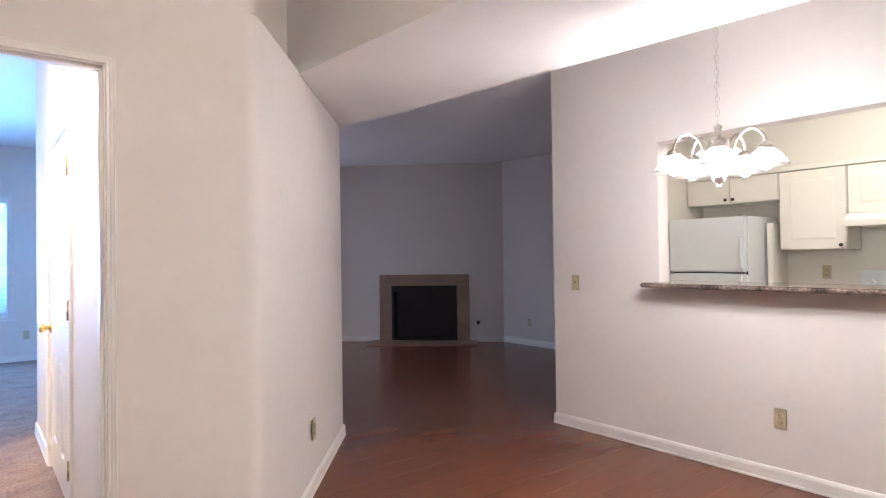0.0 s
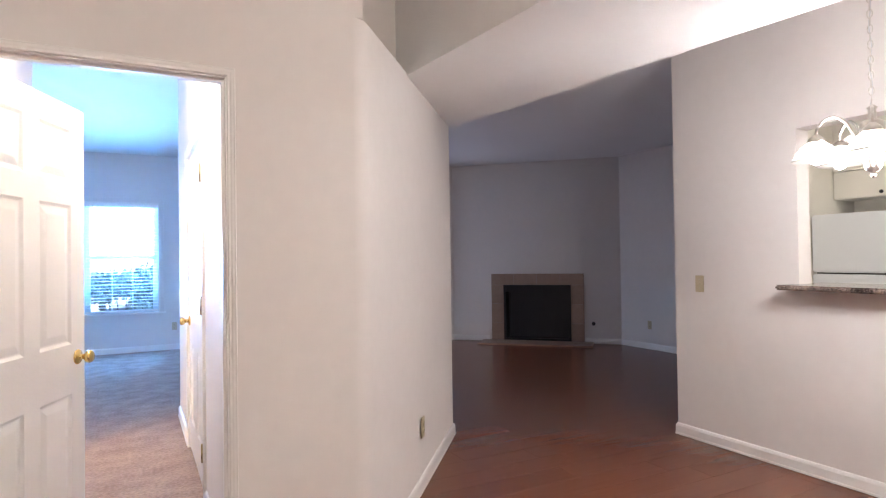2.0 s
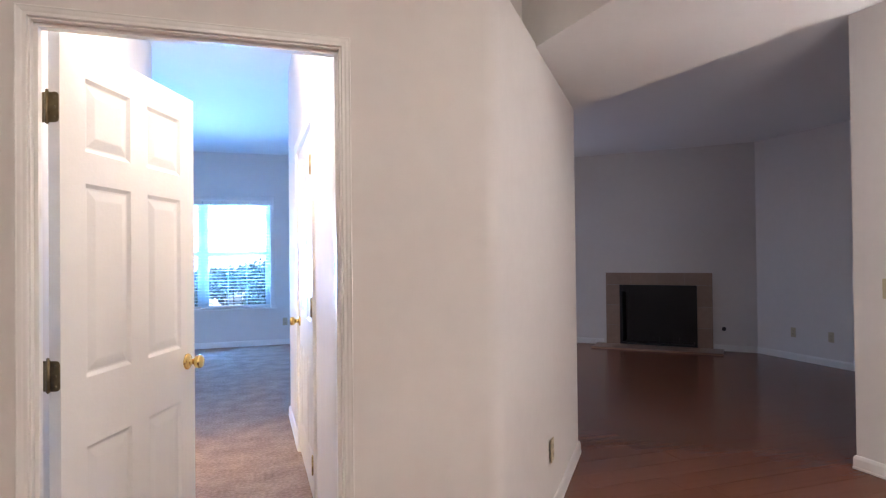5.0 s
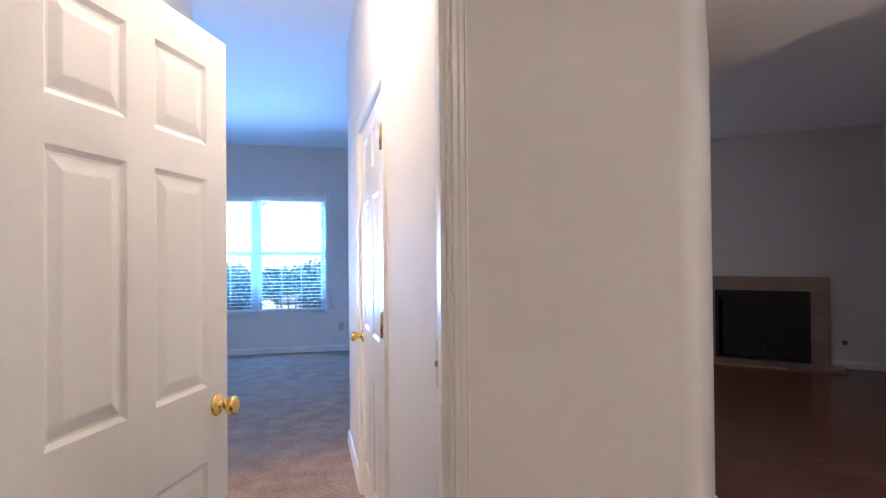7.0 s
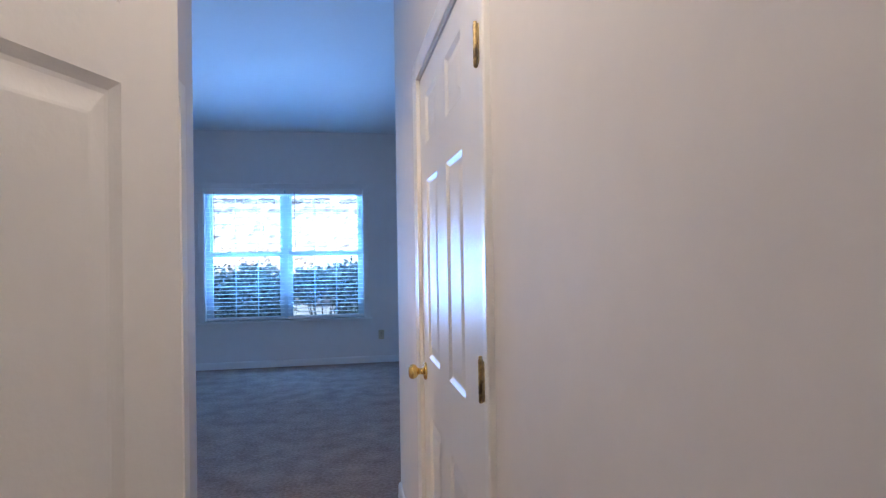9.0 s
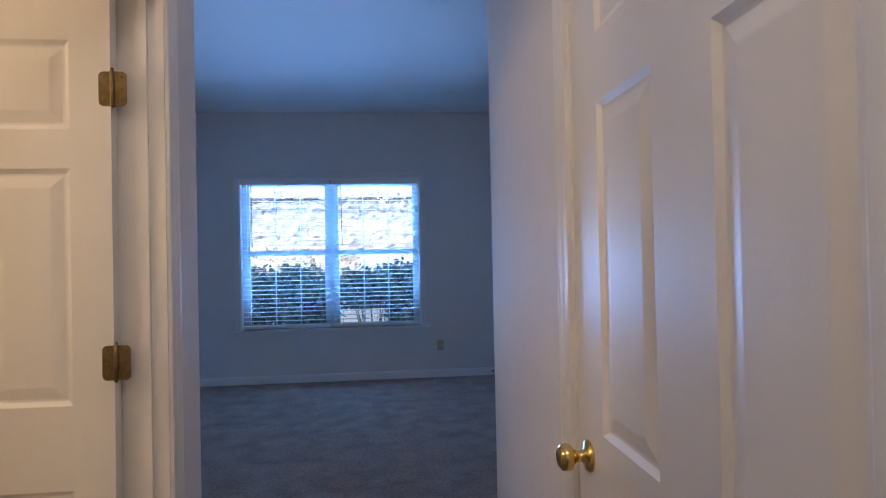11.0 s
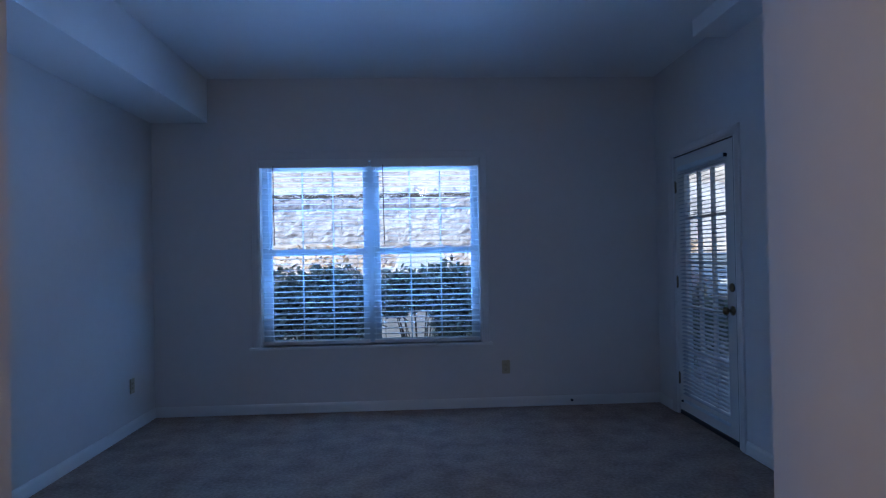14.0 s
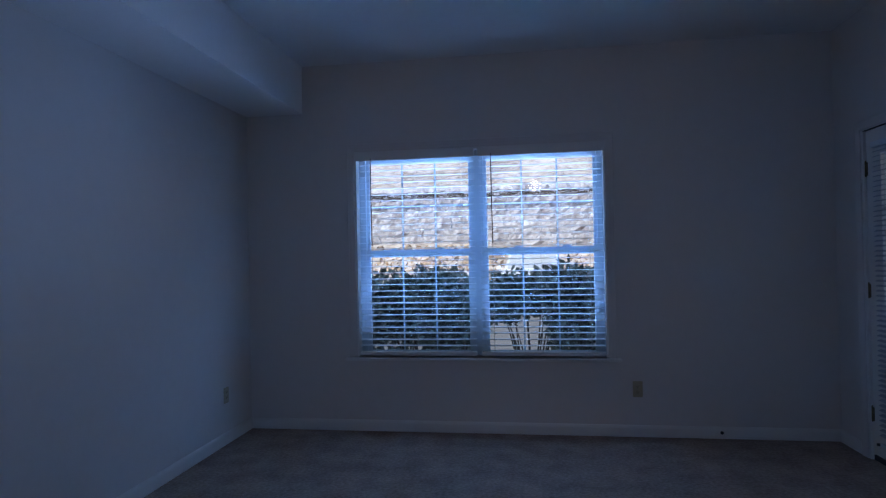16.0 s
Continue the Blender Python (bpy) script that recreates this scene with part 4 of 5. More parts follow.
for k in range(5):
    r = pose(0, 0, 0, 0, 0, 72 * k + 62)
    pts = []
    for j in range(17):
        a = math.pi * (1 - j / 16)
        pts.append((0.131 + 0.065 * math.cos(a), 0, 1.800 + 0.072 * math.sin(a) + (0 if j > 8 else -0.03 * (8 - j) / 8)))
    pts = [(0.034, 0, 1.735), (0.052, 0, 1.742), (0.066, 0, 1.760)] + pts + [(0.196, 0, 1.790)]
    arm = part("arm", tube(bmesh.new(), [r @ Vector(p) for p in pts], 0.0062, 8), NICKEL, ch)
    curl = [(0.075 + 0.018 * (1 - t / 14) * math.cos(t * 0.75), 0, 1.775 + 0.018 * (1 - t / 14) * math.sin(t * 0.75)) for t in range(12)]
    part("scroll", tube(bmesh.new(), [r @ Vector(p) for p in curl], 0.0035, 6), NICKEL, arm)
    c = r @ Vector((0.196, 0, 0))
    at = Matrix.Translation((c.x, c.y, RIM))
    part("cup", lathe(bmesh.new(), [(0.0, 0.104), (0.010, 0.103), (0.030, 0.085), (0.033, 0.070), (0.028, 0.066), (0.0, 0.066)], 18, at), NICKEL, ch)
    sh = part("shade", lathe(bmesh.new(), [(0.026, 0.072), (0.036, 0.066), (0.056, 0.050), (0.072, 0.026), (0.082, 0.006), (0.090, 0.0), (0.089, -0.002), (0.080, 0.003), (0.069, 0.023), (0.053, 0.047), (0.034, 0.062), (0.026, 0.066)], 28, at), SHADE, ch, "glowing frosted glass shade")
    part("rim", lathe(bmesh.new(), [(0.0895, -0.004), (0.0925, -0.002), (0.0925, 0.002), (0.0895, 0.0015)], 28, at), NICKEL, sh)
    part("bulb", lathe(bmesh.new(), [(0.0, -0.022), (0.014, -0.018), (0.024, -0.004), (0.024, 0.010), (0.014, 0.034), (0.012, 0.060), (0.0, 0.061)], 16, at), BULB, ch)
    lp = new("chandelier_lamp", bpy.data.lights.new("chandelier_lamp", "POINT"))
    lp.data.energy, lp.data.color, lp.data.shadow_soft_size = LAMP_WATTS, LAMP_COLOUR, 0.03
    lp.location = (CX + c.x, CY + c.y, RIM - 0.055 - DROP)

# ---- fireplace ----
FO, FA = (5.285, 7.515), (1, -1)
fw = Vector((1, -1)).normalized()
fn = Vector((-1, -1)).normalized()
F_L, F_R, F_T, F_W, F_H = 0.193, 1.212, 0.868, 1.405, 1.040


def fire_pt(u, v):
    return (FO[0] + fw.x * u + fn.x * v, FO[1] + fw.y * u + fn.y * v)


FM = on_wall(FO[0], FO[1], 0, FA)
FM = Matrix(((fw.x, fn.x, 0, FO[0]), (fw.y, fn.y, 0, FO[1]), (0, 0, 1, 0), (0, 0, 0, 1)))
thing("wall_fireplace", boxes((-0.62, -0.12, 0, F_L, 0, LIV_CEIL), (F_R, -0.12, 0, 1.96, 0, LIV_CEIL), (F_L, -0.12, F_T, F_R, 0, LIV_CEIL)), WALL, "angled off-white painted chimney wall", "wall", kind="structure", m=FM)
fp = thing("fireplace", None, None, "dark prefabricated fireplace with a brown stone tile surround", "fireplace", m=FM)
part("firebox", boxes((F_L, -0.52, 0.0, F_R, -0.50, F_T), (F_L, -0.50, 0, F_L + 0.02, 0.0, F_T), (F_R - 0.02, -0.50, 0, F_R, 0.0, F_T), (F_L + 0.02, -0.50, 0, F_R - 0.02, 0.0, 0.03), (F_L + 0.02, -0.50, F_T - 0.10, F_R - 0.02, 0.0, F_T)), SOOT, fp, "black sooty firebox")
part("frame", boxes((F_L, 0.001, 0.0, F_L + 0.035, 0.022, F_T), (F_R - 0.035, 0.001, 0, F_R, 0.022, F_T), (F_L + 0.035, 0.001, F_T - 0.05, F_R - 0.035, 0.022, F_T), (F_L + 0.035, 0.001, 0.03, F_R - 0.035, 0.022, 0.055)), SOOT, fp, "black metal frame")
for k in range(9):
    x = F_L + 0.16 + k * 0.087
    part("grate_bar", tube(bmesh.new(), [(x, -0.36, 0.10), (x, -0.14, 0.10), (x, -0.09, 0.15)], 0.008, 6), SOOT, fp)
for s in (-1, 1):
    bm = bmesh.new()
    x0 = (F_L + F_R) / 2
    for k in range(12):
        za = 0.06
        xa = x0 + s * (0.02 + k * 0.037)
        box(bm, xa, -0.030 - 0.008 * (k % 2), za, xa + 0.034, -0.028 - 0.008 * (k % 2), F_T - 0.055)
    part("mesh_curtain", bm, SOOT, fp, "black mesh spark curtain")
rows = [(k * F_W / 4, (k + 1) * F_W / 4, F_T, F_H) for k in range(4)]
for a, b in ((0.0, F_L), (F_R, F_W)):
    rows += [(a, b, F_T * j / 3, F_T * (j + 1) / 3) for j in range(3)]
for a, b, c, d in rows:
    part("tile", boxes((a + 0.0015, 0.0005, c + 0.0015, b - 0.0015, 0.014, d - 0.0015), bev=0.002), TILE, fp)
part("grout", boxes((0.001, 0.0003, 0.001, F_L - 0.001, 0.011, F_H - 0.002), (F_R + 0.001, 0.0003, 0.001, F_W - 0.001, 0.011, F_H - 0.002), (F_L, 0.0003, F_T + 0.002, F_R, 0.011, F_H - 0.002)), CONCRETE, fp)
hearth = thing("hearth", None, None, "low brown stone tile hearth on the floor", "hearth", m=FM)
for i in range(6):
    for j in range(2):
        part("tile", boxes((-0.13 + i * 0.278, 0.016 + j * 0.2, 0.0, -0.13 + (i + 1) * 0.278 - 0.003, 0.016 + (j + 1) * 0.2 - 0.003, 0.026), bev=0.003), TILE, hearth)
valve = thing("gas_valve", lathe(bmesh.new(), [(0.0, 0), (0.028, 0), (0.028, 0.003), (0.010, 0.006), (0.008, 0.016), (0.0, 0.017)], 18), WAND, "dark round gas valve plate on the wall", "valve", m=FM @ pose(F_W + 0.13, 0.001, 0.295, -90))


# ---- outside ----
G = -0.22                                   # ground level outside
bm = bmesh.new()
N = 36
ys = [-60, -30, 4, 9.6, 12.6, 12.62, 25.4, 26.2, 27.0, 28.6, 29.0, 33.6, 36.0, 40, 60, 120, 400]


def ground_z(x, y):
    if y < 25.4:
        return G - 0.02
    rise = min(1.0, max(0.0, (y - 25.4) / 3.2)) * 2.0 + max(0.0, y - 33.5) * 0.42
    return G + min(rise, 14) + 0.35 * noise.noise(Vector((x * 0.25, y * 0.3, 0))) * min(1, (y - 25.4) / 2)


xs = [-400, -120, -60] + [-32 + k * 2.0 for k in range(33)] + [60, 120, 400]
grid = [[bm.verts.new((x, y, ground_z(x, y))) for y in ys] for x in xs]
for a, b in zip(grid, grid[1:]):
    for k in range(len(ys) - 1):
        f = bm.faces.new((a[k], b[k], b[k + 1], a[k + 1]))
        f.smooth = True
structure("ground", bm, LITTER, "leaf-strewn winter ground rising to a bank", "ground")
structure("parking_lot", boxes((-40, 12.9, G - 0.3, 40, 25.2, G - 0.005)), ASPHALT, "worn pale asphalt parking lot", "parking lot")
structure("kerb", boxes((-40, 12.72, G - 0.3, 40, 12.899, G + 0.12), bev=0.02), CONCRETE, "concrete kerb of the parking lot", "kerb")
structure("kerb_bank", boxes((-40, 25.201, G - 0.3, 40, 25.38, G + 0.12), bev=0.02), CONCRETE, "concrete kerb below the bank", "kerb")
structure("patio", boxes((2.375, 8.08, G - 0.1, 5.6, 10.4, -0.06), bev=0.01), CONCRETE, "concrete patio slab outside the door", "patio")
structure("walkway", boxes((-0.15, 9.9, G - 0.1, 0.85, 12.715, G + 0.004)), CONCRETE, "pale concrete walkway to the parking lot", "walkway")
structure("outer_wall", boxes((-6.0, BED_Y + 0.151, G - 0.1, W0 - 0.02, BED_Y + 0.25, 3.4), (W1 + 0.02, BED_Y + 0.151, G - 0.1, 2.37, BED_Y + 0.25, 3.4), (W0 - 0.02, BED_Y + 0.151, G - 0.1, W1 + 0.02, BED_Y + 0.25, WB - 0.01), (W0 - 0.02, BED_Y + 0.151, WT + 0.01, W1 + 0.02, BED_Y + 0.25, 3.4)), BRICK, "pale clad outer wall of the building", "wall")
structure("roof", boxes((-6.4, -4.0, 3.43, 7.4, BED_Y + 0.65, 3.62)), BRICK, "plain low roof deck with eaves", "roof")
structure("outer_wall_west", boxes((-6.0, -3.9, G - 0.1, -5.9, BED_Y + 0.15, 3.43)), BRICK, "pale clad outer wall of the building", "wall")

# natural rock face above the bank, block by block
cliff = thing("rock_face", None, None, "weathered pale natural rock face above the bank", "rock")
random.seed(7)
bank = bmesh.new()
cg = [[None] * 12 for _ in range(90)]
for i in range(90):
    for j in range(12):
        x, z = -30 + i * 0.68, 1.1 + j * 0.30
        cg[i][j] = bank.verts.new((x, 29.32 + 0.10 * j + 0.35 * noise.noise(Vector((x * 0.3, z * 0.8, 3))), z))
for a, b in zip(cg, cg[1:]):
    for k in range(11):
        bank.faces.new((a[k], b[k], b[k + 1], a[k + 1]))
part("rock_backing", bank, ROCK, cliff)


def stone_mesh(name, w, d, h):
    bm = box(bmesh.new(), -w / 2, -d / 2, -h / 2, w / 2, d / 2, h / 2)
    bmesh.ops.subdivide_edges(bm, edges=bm.edges[:], cuts=3, use_grid_fill=True)
    for v in bm.verts:
        v.co += Vector((0, noise.noise(v.co * 9 + Vector((w, h, 1))), noise.noise(v.co * 8 + Vector((h, 3, w))))) * 0.07
        v.co += Vector((noise.noise(v.co * 3 + Vector((len(name), 0, w * 7))), noise.noise(v.co * 3 + Vector((9, h * 5, 0))), noise.noise(v.co * 3 + Vector((0, 5, w * 3))))) * 0.22 * min(w, h)
        v.co *= 1 - 0.12 * (abs(v.co.x) * 2 / w > 0.9) * (abs(v.co.z) * 2 / h > 0.9)
    return mesh_of("stone", bm, ROCK)


stones = [stone_mesh("s" * k, random.uniform(0.8, 1.9), 0.6, random.uniform(0.55, 1.05)) for k in range(9)]
count = 0
for j in range(6):
    x = -10.0 + random.uniform(-0.5, 0.5)
    while x < 12 and count < 260:
        z = 1.78 + j * 0.40 + random.uniform(-0.1, 0.1)
        me = stones[random.randrange(9)]
        part("stone", me, None, cliff, m=pose(x, 29.35 + 0.10 * j + random.uniform(-0.07, 0.07), z, random.uniform(-6, 6), random.uniform(-16, 16), random.uniform(-7, 7)))
        x, count = x + random.uniform(0.62, 1.05), count + 1
# dry brush along ledges of the rock face
def leaf_cloud(bm, rng, n, centre, radii, size, flat=0.5):
    for _ in range(n):
        while True:
            p = Vector((rng.uniform(-1, 1), rng.uniform(-1, 1), rng.uniform(-1, 1)))
            if 0.25 < p.length < 1:
                break
        c = Vector(centre) + Vector((p.x * radii[0], p.y * radii[1], p.z * radii[2]))
        a = Vector((rng.uniform(-1, 1), rng.uniform(-1, 1), rng.uniform(-0.4, 1))).normalized()
        b = a.orthogonal().normalized()
        b = Matrix.Rotation(rng.uniform(0, 6.28), 3, a) @ b
        l, w = size * rng.uniform(0.6, 1.3), size * rng.uniform(0.18, 0.3)
        v = [bm.verts.new(c + q) for q in (a * 0, a * l * 0.5 + b * w, a * l, a * l * 0.5 - b * w)]
        bm.faces.new(v)


rng = random.Random(11)
bm = bmesh.new()
for k in range(26):
    x = -8 + k * 0.75 + rng.uniform(-0.3, 0.3)
    for q in range(26):
        a = (x + rng.uniform(-0.6, 0.6), 28.95, 3.86 + rng.uniform(-0.10, 0.06))
        tube(bm, [a, (a[0] + rng.uniform(-0.5, 0.5), 28.85, a[2] + rng.uniform(-0.2, 0.12))], 0.016, 3)
thing("dry_brush", bm, TWIG, "dark dry brush hanging over the rock ledge", "brush", kind="stuff")
bm = bmesh.new()
for k in range(9000):
    x, y = rng.uniform(-9, 12), rng.uniform(25.5, 39.5)
    if 28.4 < y < 33.4:
        continue
    z = ground_z(x, y) + 0.03
    a = Vector((rng.uniform(-1, 1), rng.uniform(-1, 1), rng.uniform(-0.2, 0.9))).normalized() * rng.uniform(0.07, 0.24)
    b = a.orthogonal().normalized() * rng.uniform(0.04, 0.09)
    c = Vector((x, y, z))
    bm.faces.new([bm.verts.new(q) for q in (c - a, c + b, c + a, c - b)])
DRY = material("dry_leaf", (0.50, 0.36, 0.25), 0.9, vary=0.5)
thing("fallen_leaves", bm, DRY, "fallen brown oak leaves on the bank", "leaves", kind="stuff")
bm = bmesh.new()
for k in range(60):
    x, y = rng.uniform(-40, 50), rng.uniform(44, 70)
    z, h = ground_z(x, y) - 0.2, rng.uniform(5, 9)
    lean = (rng.uniform(-0.6, 0.6), rng.uniform(-0.6, 0.6))
    tube(bm, [(x, y, z), (x + lean[0] * 0.4, y + lean[1] * 0.4, z + h * 0.5), (x + lean[0], y + lean[1], z + h)], [0.06, 0.045, 0.012], 5)
    for q in range(5):
        t = rng.uniform(0.25, 0.9)
        p = Vector((x + lean[0] * t, y + lean[1] * t, z + h * t))
        d = Vector((rng.uniform(-1, 1), rng.uniform(-1, 1), rng.uniform(0.2, 1))) * rng.uniform(0.5, 1.3)
        tube(bm, [p, p + d * 0.6, p + d + Vector((0, 0, 0.3))], [0.02, 0.013, 0.004], 3)
thing("winter_wood", bm, STEM, "bare winter saplings above the rock face", "wood", kind="stuff")


def shrub(x, y, w, d, h, seed, n, low=0.45):
    rng = random.Random(seed)
    ob = thing("hedge_shrub", None, None, "dense evergreen hedge shrub with narrow leaves", "shrub", "hedge under the window", m=pose(x, y, G - 0.02))
    bm = bmesh.new()
    for _ in range(16):
        a = rng.uniform(0, 6.28)
        r = rng.uniform(0.5, 1)
        tip = Vector((math.cos(a) * w * 0.42 * r, math.sin(a) * d * 0.42 * r, h * rng.uniform(0.55, 0.9)))
        tube(bm, [(tip.x * 0.15, tip.y * 0.15, 0), (tip.x * 0.55 + rng.uniform(-0.04, 0.04), tip.y * 0.5, tip.z * 0.5), tip], [0.014, 0.010, 0.004], 5)
    part("stems", bm, STEM, ob, "bare grey-brown stems")
    bm = bmesh.new()
    for _ in range(int(n / 130)):
        c = (rng.uniform(-0.34, 0.34) * w, rng.uniform(-0.34, 0.34) * d, h * rng.uniform(low, 0.88))
        leaf_cloud(bm, rng, 120, c, (w * 0.22, d * 0.24, h * 0.15), 0.10)
    if low < 0.5:
        leaf_cloud(bm, rng, 130, (0, 0, h * 0.35), (w * 0.45, d * 0.45, h * 0.28), 0.09)
    part("crown", bm, BUSH, ob)
    return ob


for k, (x, y, w, h) in enumerate(((-2.9, 11.4, 1.3, 1.42), (-1.95, 11.3, 1.25, 1.38), (-1.1, 11.35, 1.2, 1.42), (-0.72, 11.25, 0.85, 1.44), (1.75, 11.4, 1.2, 1.56), (2.6, 11.5, 1.1, 1.50), (3.5, 11.6, 1.2, 1.0), (4.5, 11.6, 1.2, 0.95))):
    shrub(x, y, w, 0.95, h, 20 + k, 4200)
shrub(0.12, 11.5, 0.95, 0.8, 1.42, 41, 3200, 0.68)
shrub(0.80, 11.35, 1.05, 0.9, 1.48, 42, 4600, 0.36)


# ---- patio railing ----
railing = thing("patio_railing", None, None, "weathered wooden railing at the edge of the patio", "railing", m=pose(5.45, 8.2, -0.06))
part("top_rail", boxes((-0.06, 0, 1.13, 0.06, 5.2, 1.17), (-0.02, 0, 1.03, 0.02, 5.2, 1.129), bev=0.004), FENCE, railing)
part("bottom_rail", boxes((-0.02, 0, 0.30, 0.02, 5.2, 0.40), bev=0.004), FENCE, railing)
for k in range(4):
    part("post", boxes((-0.045, k * 1.7, -0.1, 0.045, k * 1.7 + 0.09, 1.128), bev=0.004), FENCE, railing)
baluster = mesh_of("baluster", boxes((-0.018, -0.018, 0.38, 0.018, 0.018, 1.05)), FENCE)
for k in range(36):
    part("baluster", baluster, None, railing, m=Matrix.Translation((0.039, 0.16 + k * 0.14, 0)))


# ---- parked vehicles ----
def vehicle(name, m, colour, label, height=1.45, length=4.5, boxy=0.0, screen=None):
    """Local x runs along the car to its front, y across it."""
    paint = material("car_paint", colour, 0.25, coat=0.6, grain=(3, tuple(c * 0.94 for c in colour), 0.3))
    ob = thing(name, None, None, label, "car", "parked cars", m=m)
    w, belt = 0.88, 0.92 * height / 1.45
    lo = [(-length / 2, 0.30), (-length / 2 - 0.03, 0.62), (-length / 2 + 0.04, belt - 0.03), (-length * 0.36, belt), (length * 0.20, belt + 0.01), (length * 0.42, belt - 0.12), (length / 2 - 0.04, belt - 0.24), (length / 2 + 0.02, 0.52), (length / 2 - 0.03, 0.26)]
    bm = bmesh.new()
    rings = []
    for y, sc in ((-w, 0.965), (-w * 0.94, 1.0), (w * 0.94, 1.0), (w, 0.965)):
        rings.append([bm.verts.new((x * sc, y, 0.28 + (z - 0.28) * (0.97 if sc < 1 else 1))) for x, z in lo])
    for a, b in zip(rings, rings[1:]):
        for k in range(len(lo)):
            bm.faces.new((a[k], a[(k + 1) % len(lo)], b[(k + 1) % len(lo)], b[k]))
    bm.faces.new(rings[0]), bm.faces.new(rings[-1][::-1])
    body = part("body", bm, paint, ob)
    back = -length * (0.40 + 0.07 * boxy)
    gh = [(back, belt), (back + 0.25 * (1 - boxy) + 0.05, height - 0.06), (back + 0.55, height), (length * 0.02, height), (length * 0.24, belt)]
    bm = bmesh.new()
    a = [bm.verts.new((x, -w * (0.93 if z < belt + 0.1 else 0.74), z)) for x, z in gh]
    b = [bm.verts.new((x, w * (0.93 if z < belt + 0.1 else 0.74), z)) for x, z in gh]
    for k in range(4):
        bm.faces.new((a[k], a[k + 1], b[k + 1], b[k]))
    bm.faces.new(a), bm.faces.new(b[::-1])
    part("cabin", bm, paint, ob)
    for s in (-1, 1):
        for x0, x1 in ((back + 0.30, -length * 0.13), (-length * 0.11, length * 0.10)):
            bm = bmesh.new()
            q = [(x0 - 0.08 * (x0 < -length * 0.2), belt + 0.04), (x1 + 0.12 * (x1 > 0), belt + 0.04), (x1 - 0.12 * (x1 > 0), height - 0.10), (x0 + 0.10, height - 0.10)]
            lo2 = [(x, s * (w * (0.93 - 0.19 * (z - belt) / (height - belt)) + 0.004), z) for x, z in q]
            va, vb = [bm.verts.new(p) for p in lo2], [bm.verts.new((p[0], p[1] - s * 0.02, p[2])) for p in lo2]
            bm.faces.new(va), bm.faces.new(vb[::-1])
            for k in range(4):
                bm.faces.new((va[k], va[(k + 1) % 4], vb[(k + 1) % 4], vb[k]))
            part("side_window", bm, TINT, ob, "dark tinted glass")
    for (x0, z0), (x1, z1), nm in ((gh[4], gh[3], "windscreen"), (gh[0], gh[1], "rear_window")):
        d = Vector((z1 - z0, 0, -(x1 - x0))).normalized() * (0.006 if nm == "windscreen" else -0.006)
        bm = bmesh.new()
        va = [bm.verts.new(Vector((x0 + (x1 - x0) * t, y * w, z0 + (z1 - z0) * t)) + d) for t, y in ((0.1, -0.82), (0.1, 0.82), (0.92, 0.70), (0.92, -0.70))]
        vb = [bm.verts.new(v.co - d * 3) for v in va]
        bm.faces.new(va), bm.faces.new(vb[::-1])
        for k in range(4):
            bm.faces.new((va[k], va[(k + 1) % 4], vb[(k + 1) % 4], vb[k]))
        part(nm, bm, screen or TINT, ob, "glass painted pale as if reflecting the sky" if screen else "dark tinted glass")
    for x in (-length * 0.30, length * 0.31):
        for s in (-1, 1):
            wh = part("wheel", lathe(bmesh.new(), [(0.20, -0.10), (0.31, -0.10), (0.33, -0.06), (0.33, 0.06), (0.31, 0.10), (0.20, 0.10)], 24, pose(x, s * (w - 0.08), 0.33, 90)), RUBBER, ob)
            part("rim", lathe(bmesh.new(), [(0.0, -0.09), (0.20, -0.095), (0.21, -0.08), (0.21, 0.08), (0.20, 0.095), (0.0, 0.09)], 20, pose(x, s * (w - 0.08), 0.33, 90)), NICKEL, wh)
    for s in (-1, 1):
        part("headlight", boxes((length / 2 - 0.14, s * 0.78, 0.60, length / 2 + 0.012, s * 0.48, 0.72), bev=0.02), LIGHT_LENS, ob)
        part("tail_light", boxes((-length / 2 - 0.02, s * 0.84, 0.66, -length / 2 + 0.08, s * 0.66, 0.86), bev=0.02), RED_LENS, ob)
        part("mirror", boxes((length * 0.14, s * 0.90, belt + 0.02, length * 0.14 + 0.10, s * 1.06, belt + 0.15), bev=0.03), paint, ob)
    part("front_bumper", boxes((length / 2 - 0.10, -0.84, 0.30, length / 2 + 0.06, 0.84, 0.50), bev=0.04), paint, ob)
    part("grille", boxes((length / 2 - 0.02, -0.45, 0.56, length / 2 + 0.022, 0.45, 0.70), bev=0.01), SOOT, ob)
    return ob


vehicle("parked_suv", pose(0.30, 22.6, G, 0, 0, -92), (0.75, 0.76, 0.78), "white parked sport utility car beyond the hedge", 1.72, 4.7, 0.8, SKY_TONED)
vehicle("parked_car", pose(6.6, 22.9, G, 0, 0, -88), (0.42, 0.03, 0.03), "red parked car in the lot", 1.6)
vehicle("parked_car", pose(9.3, 22.4, G, 0, 0, -90), (0.08, 0.13, 0.22), "dark blue parked car in the lot")
vehicle("parked_car", pose(12.0, 22.2, G, 0, 0, -91), (0.72, 0.73, 0.75), "white parked car in the lot", 1.5)

# ---- floor planks, laid along x ----
random.seed(3)
PLK, LEN = 0.192, 1.29
plank_mesh = {}


def plank(x0, x1, y0, y1):
    key = (round(x1 - x0, 2), round(y1 - y0, 3))
    if key not in plank_mesh:
        bm = box(bmesh.new(), 0.0009, 0.0009, -0.008, key[0] - 0.0009, key[1] - 0.0009, 0.0)
        plank_mesh[key] = mesh_of("plank", bm, PLANK)
    part("plank", plank_mesh[key], None, floor, m=Matrix.Translation((x0, y0, 0)))


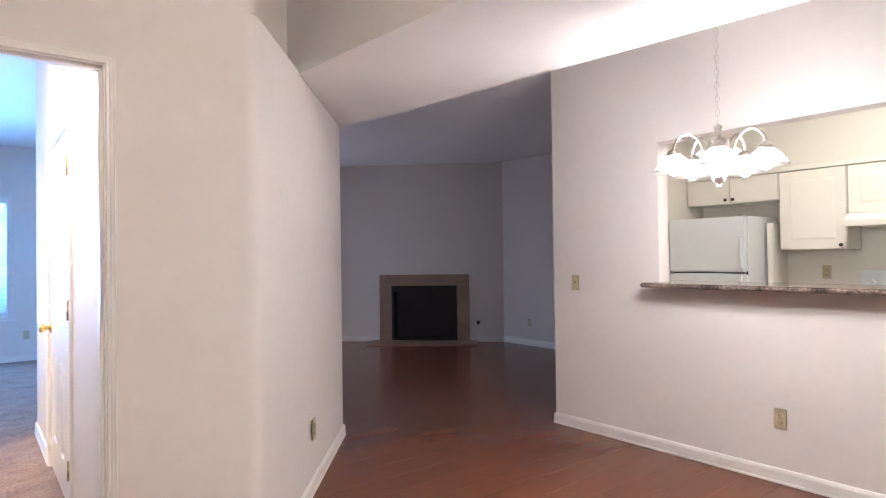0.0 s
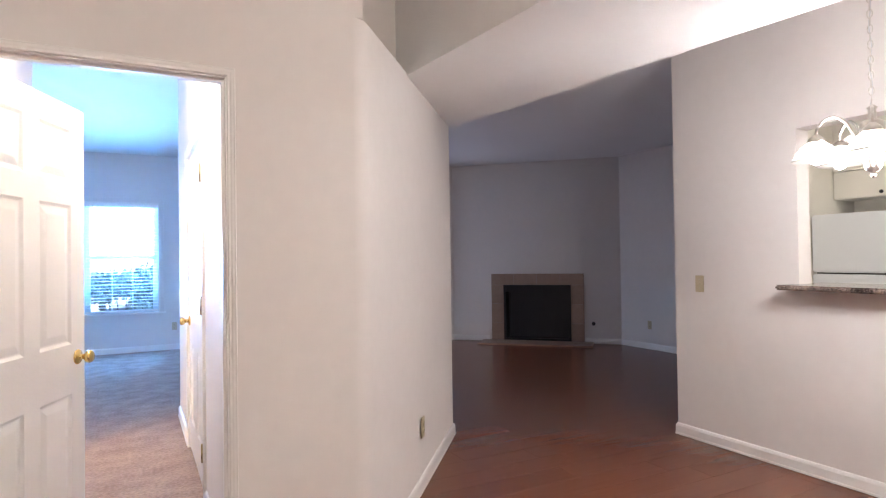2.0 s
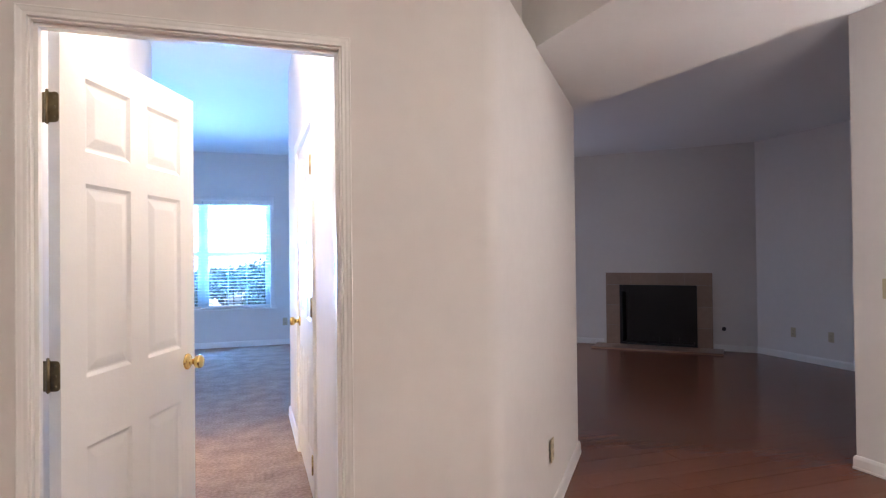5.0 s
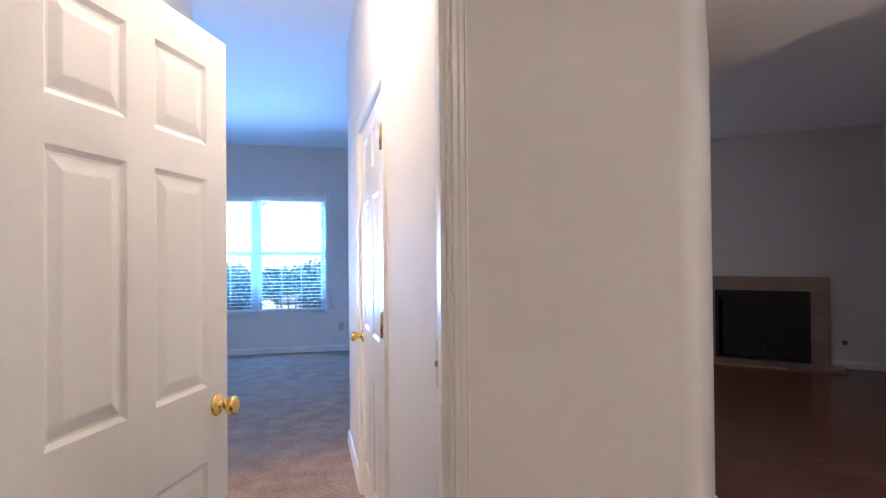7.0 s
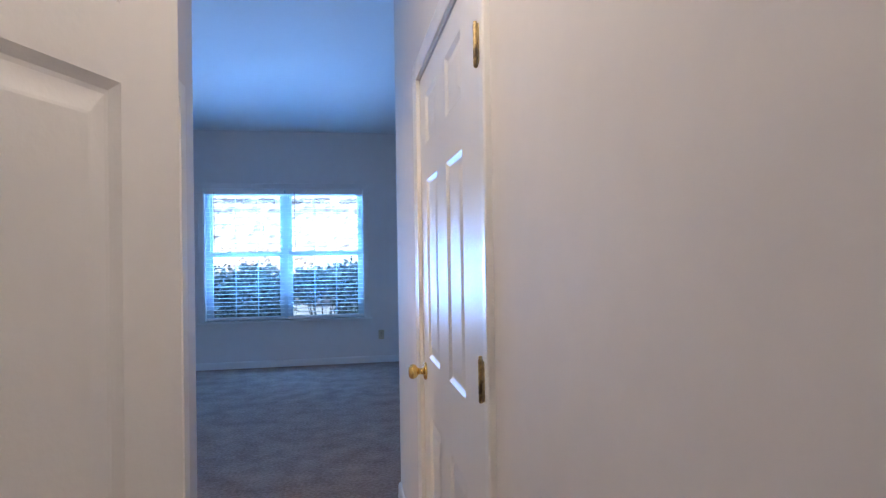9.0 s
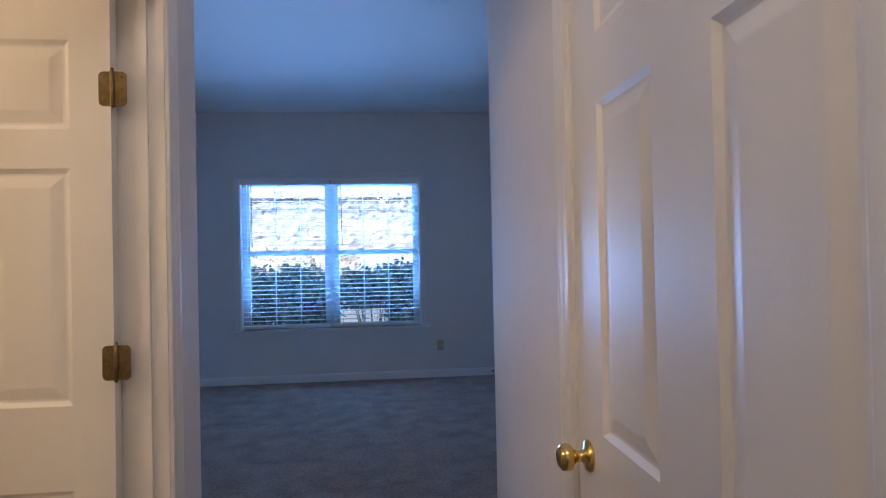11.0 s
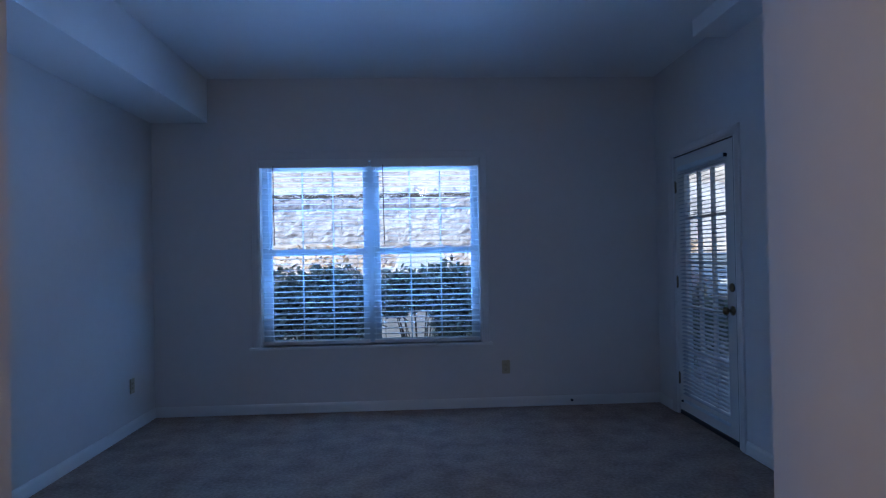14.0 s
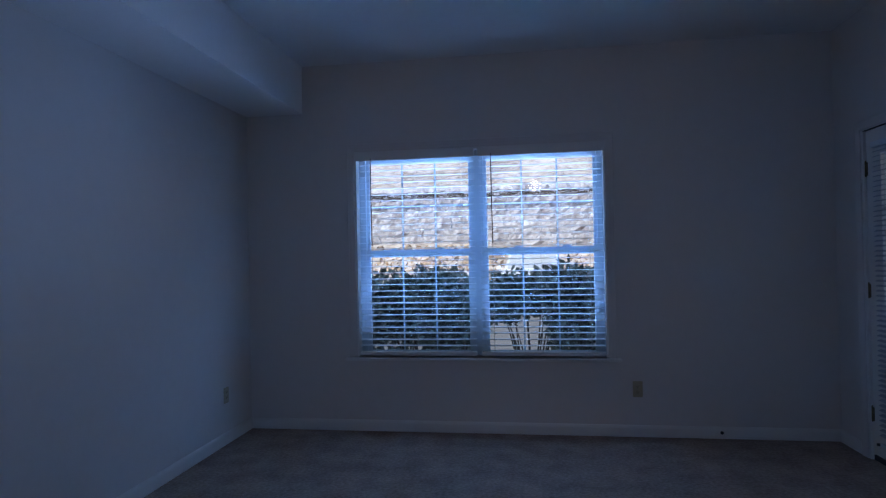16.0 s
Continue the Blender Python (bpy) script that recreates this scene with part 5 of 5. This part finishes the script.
def wood_span(y):
    """The plan's stretch of wood floor at y."""
    if y < 2.0:
        return (-3.08, RIGHT + 0.02) if y < -3.5 or y > -3.5 else None
    x0 = C12[0] + (y - C12[1]) * dx / dy if y < LC[1] else 2.47
    return (x0 - 0.25, RIGHT + 0.02 if y < 2.70 else min(6.66, 12.9 - y))


y, row = -3.48, 0
while y < 7.95:
    y1 = min(y + PLK, 7.96)
    lo, hi = wood_span(y + PLK / 2)
    if y < 2.02 < y1:
        lo = -3.08
    x = lo - random.choice((0.0, 0.3, 0.6, 0.9))
    while x < hi:
        a, b = max(x, lo), min(x + LEN, hi)
        if b - a > 0.05:
            plank(a, b, y, y1)
        x += LEN
    y, row = y1, row + 1
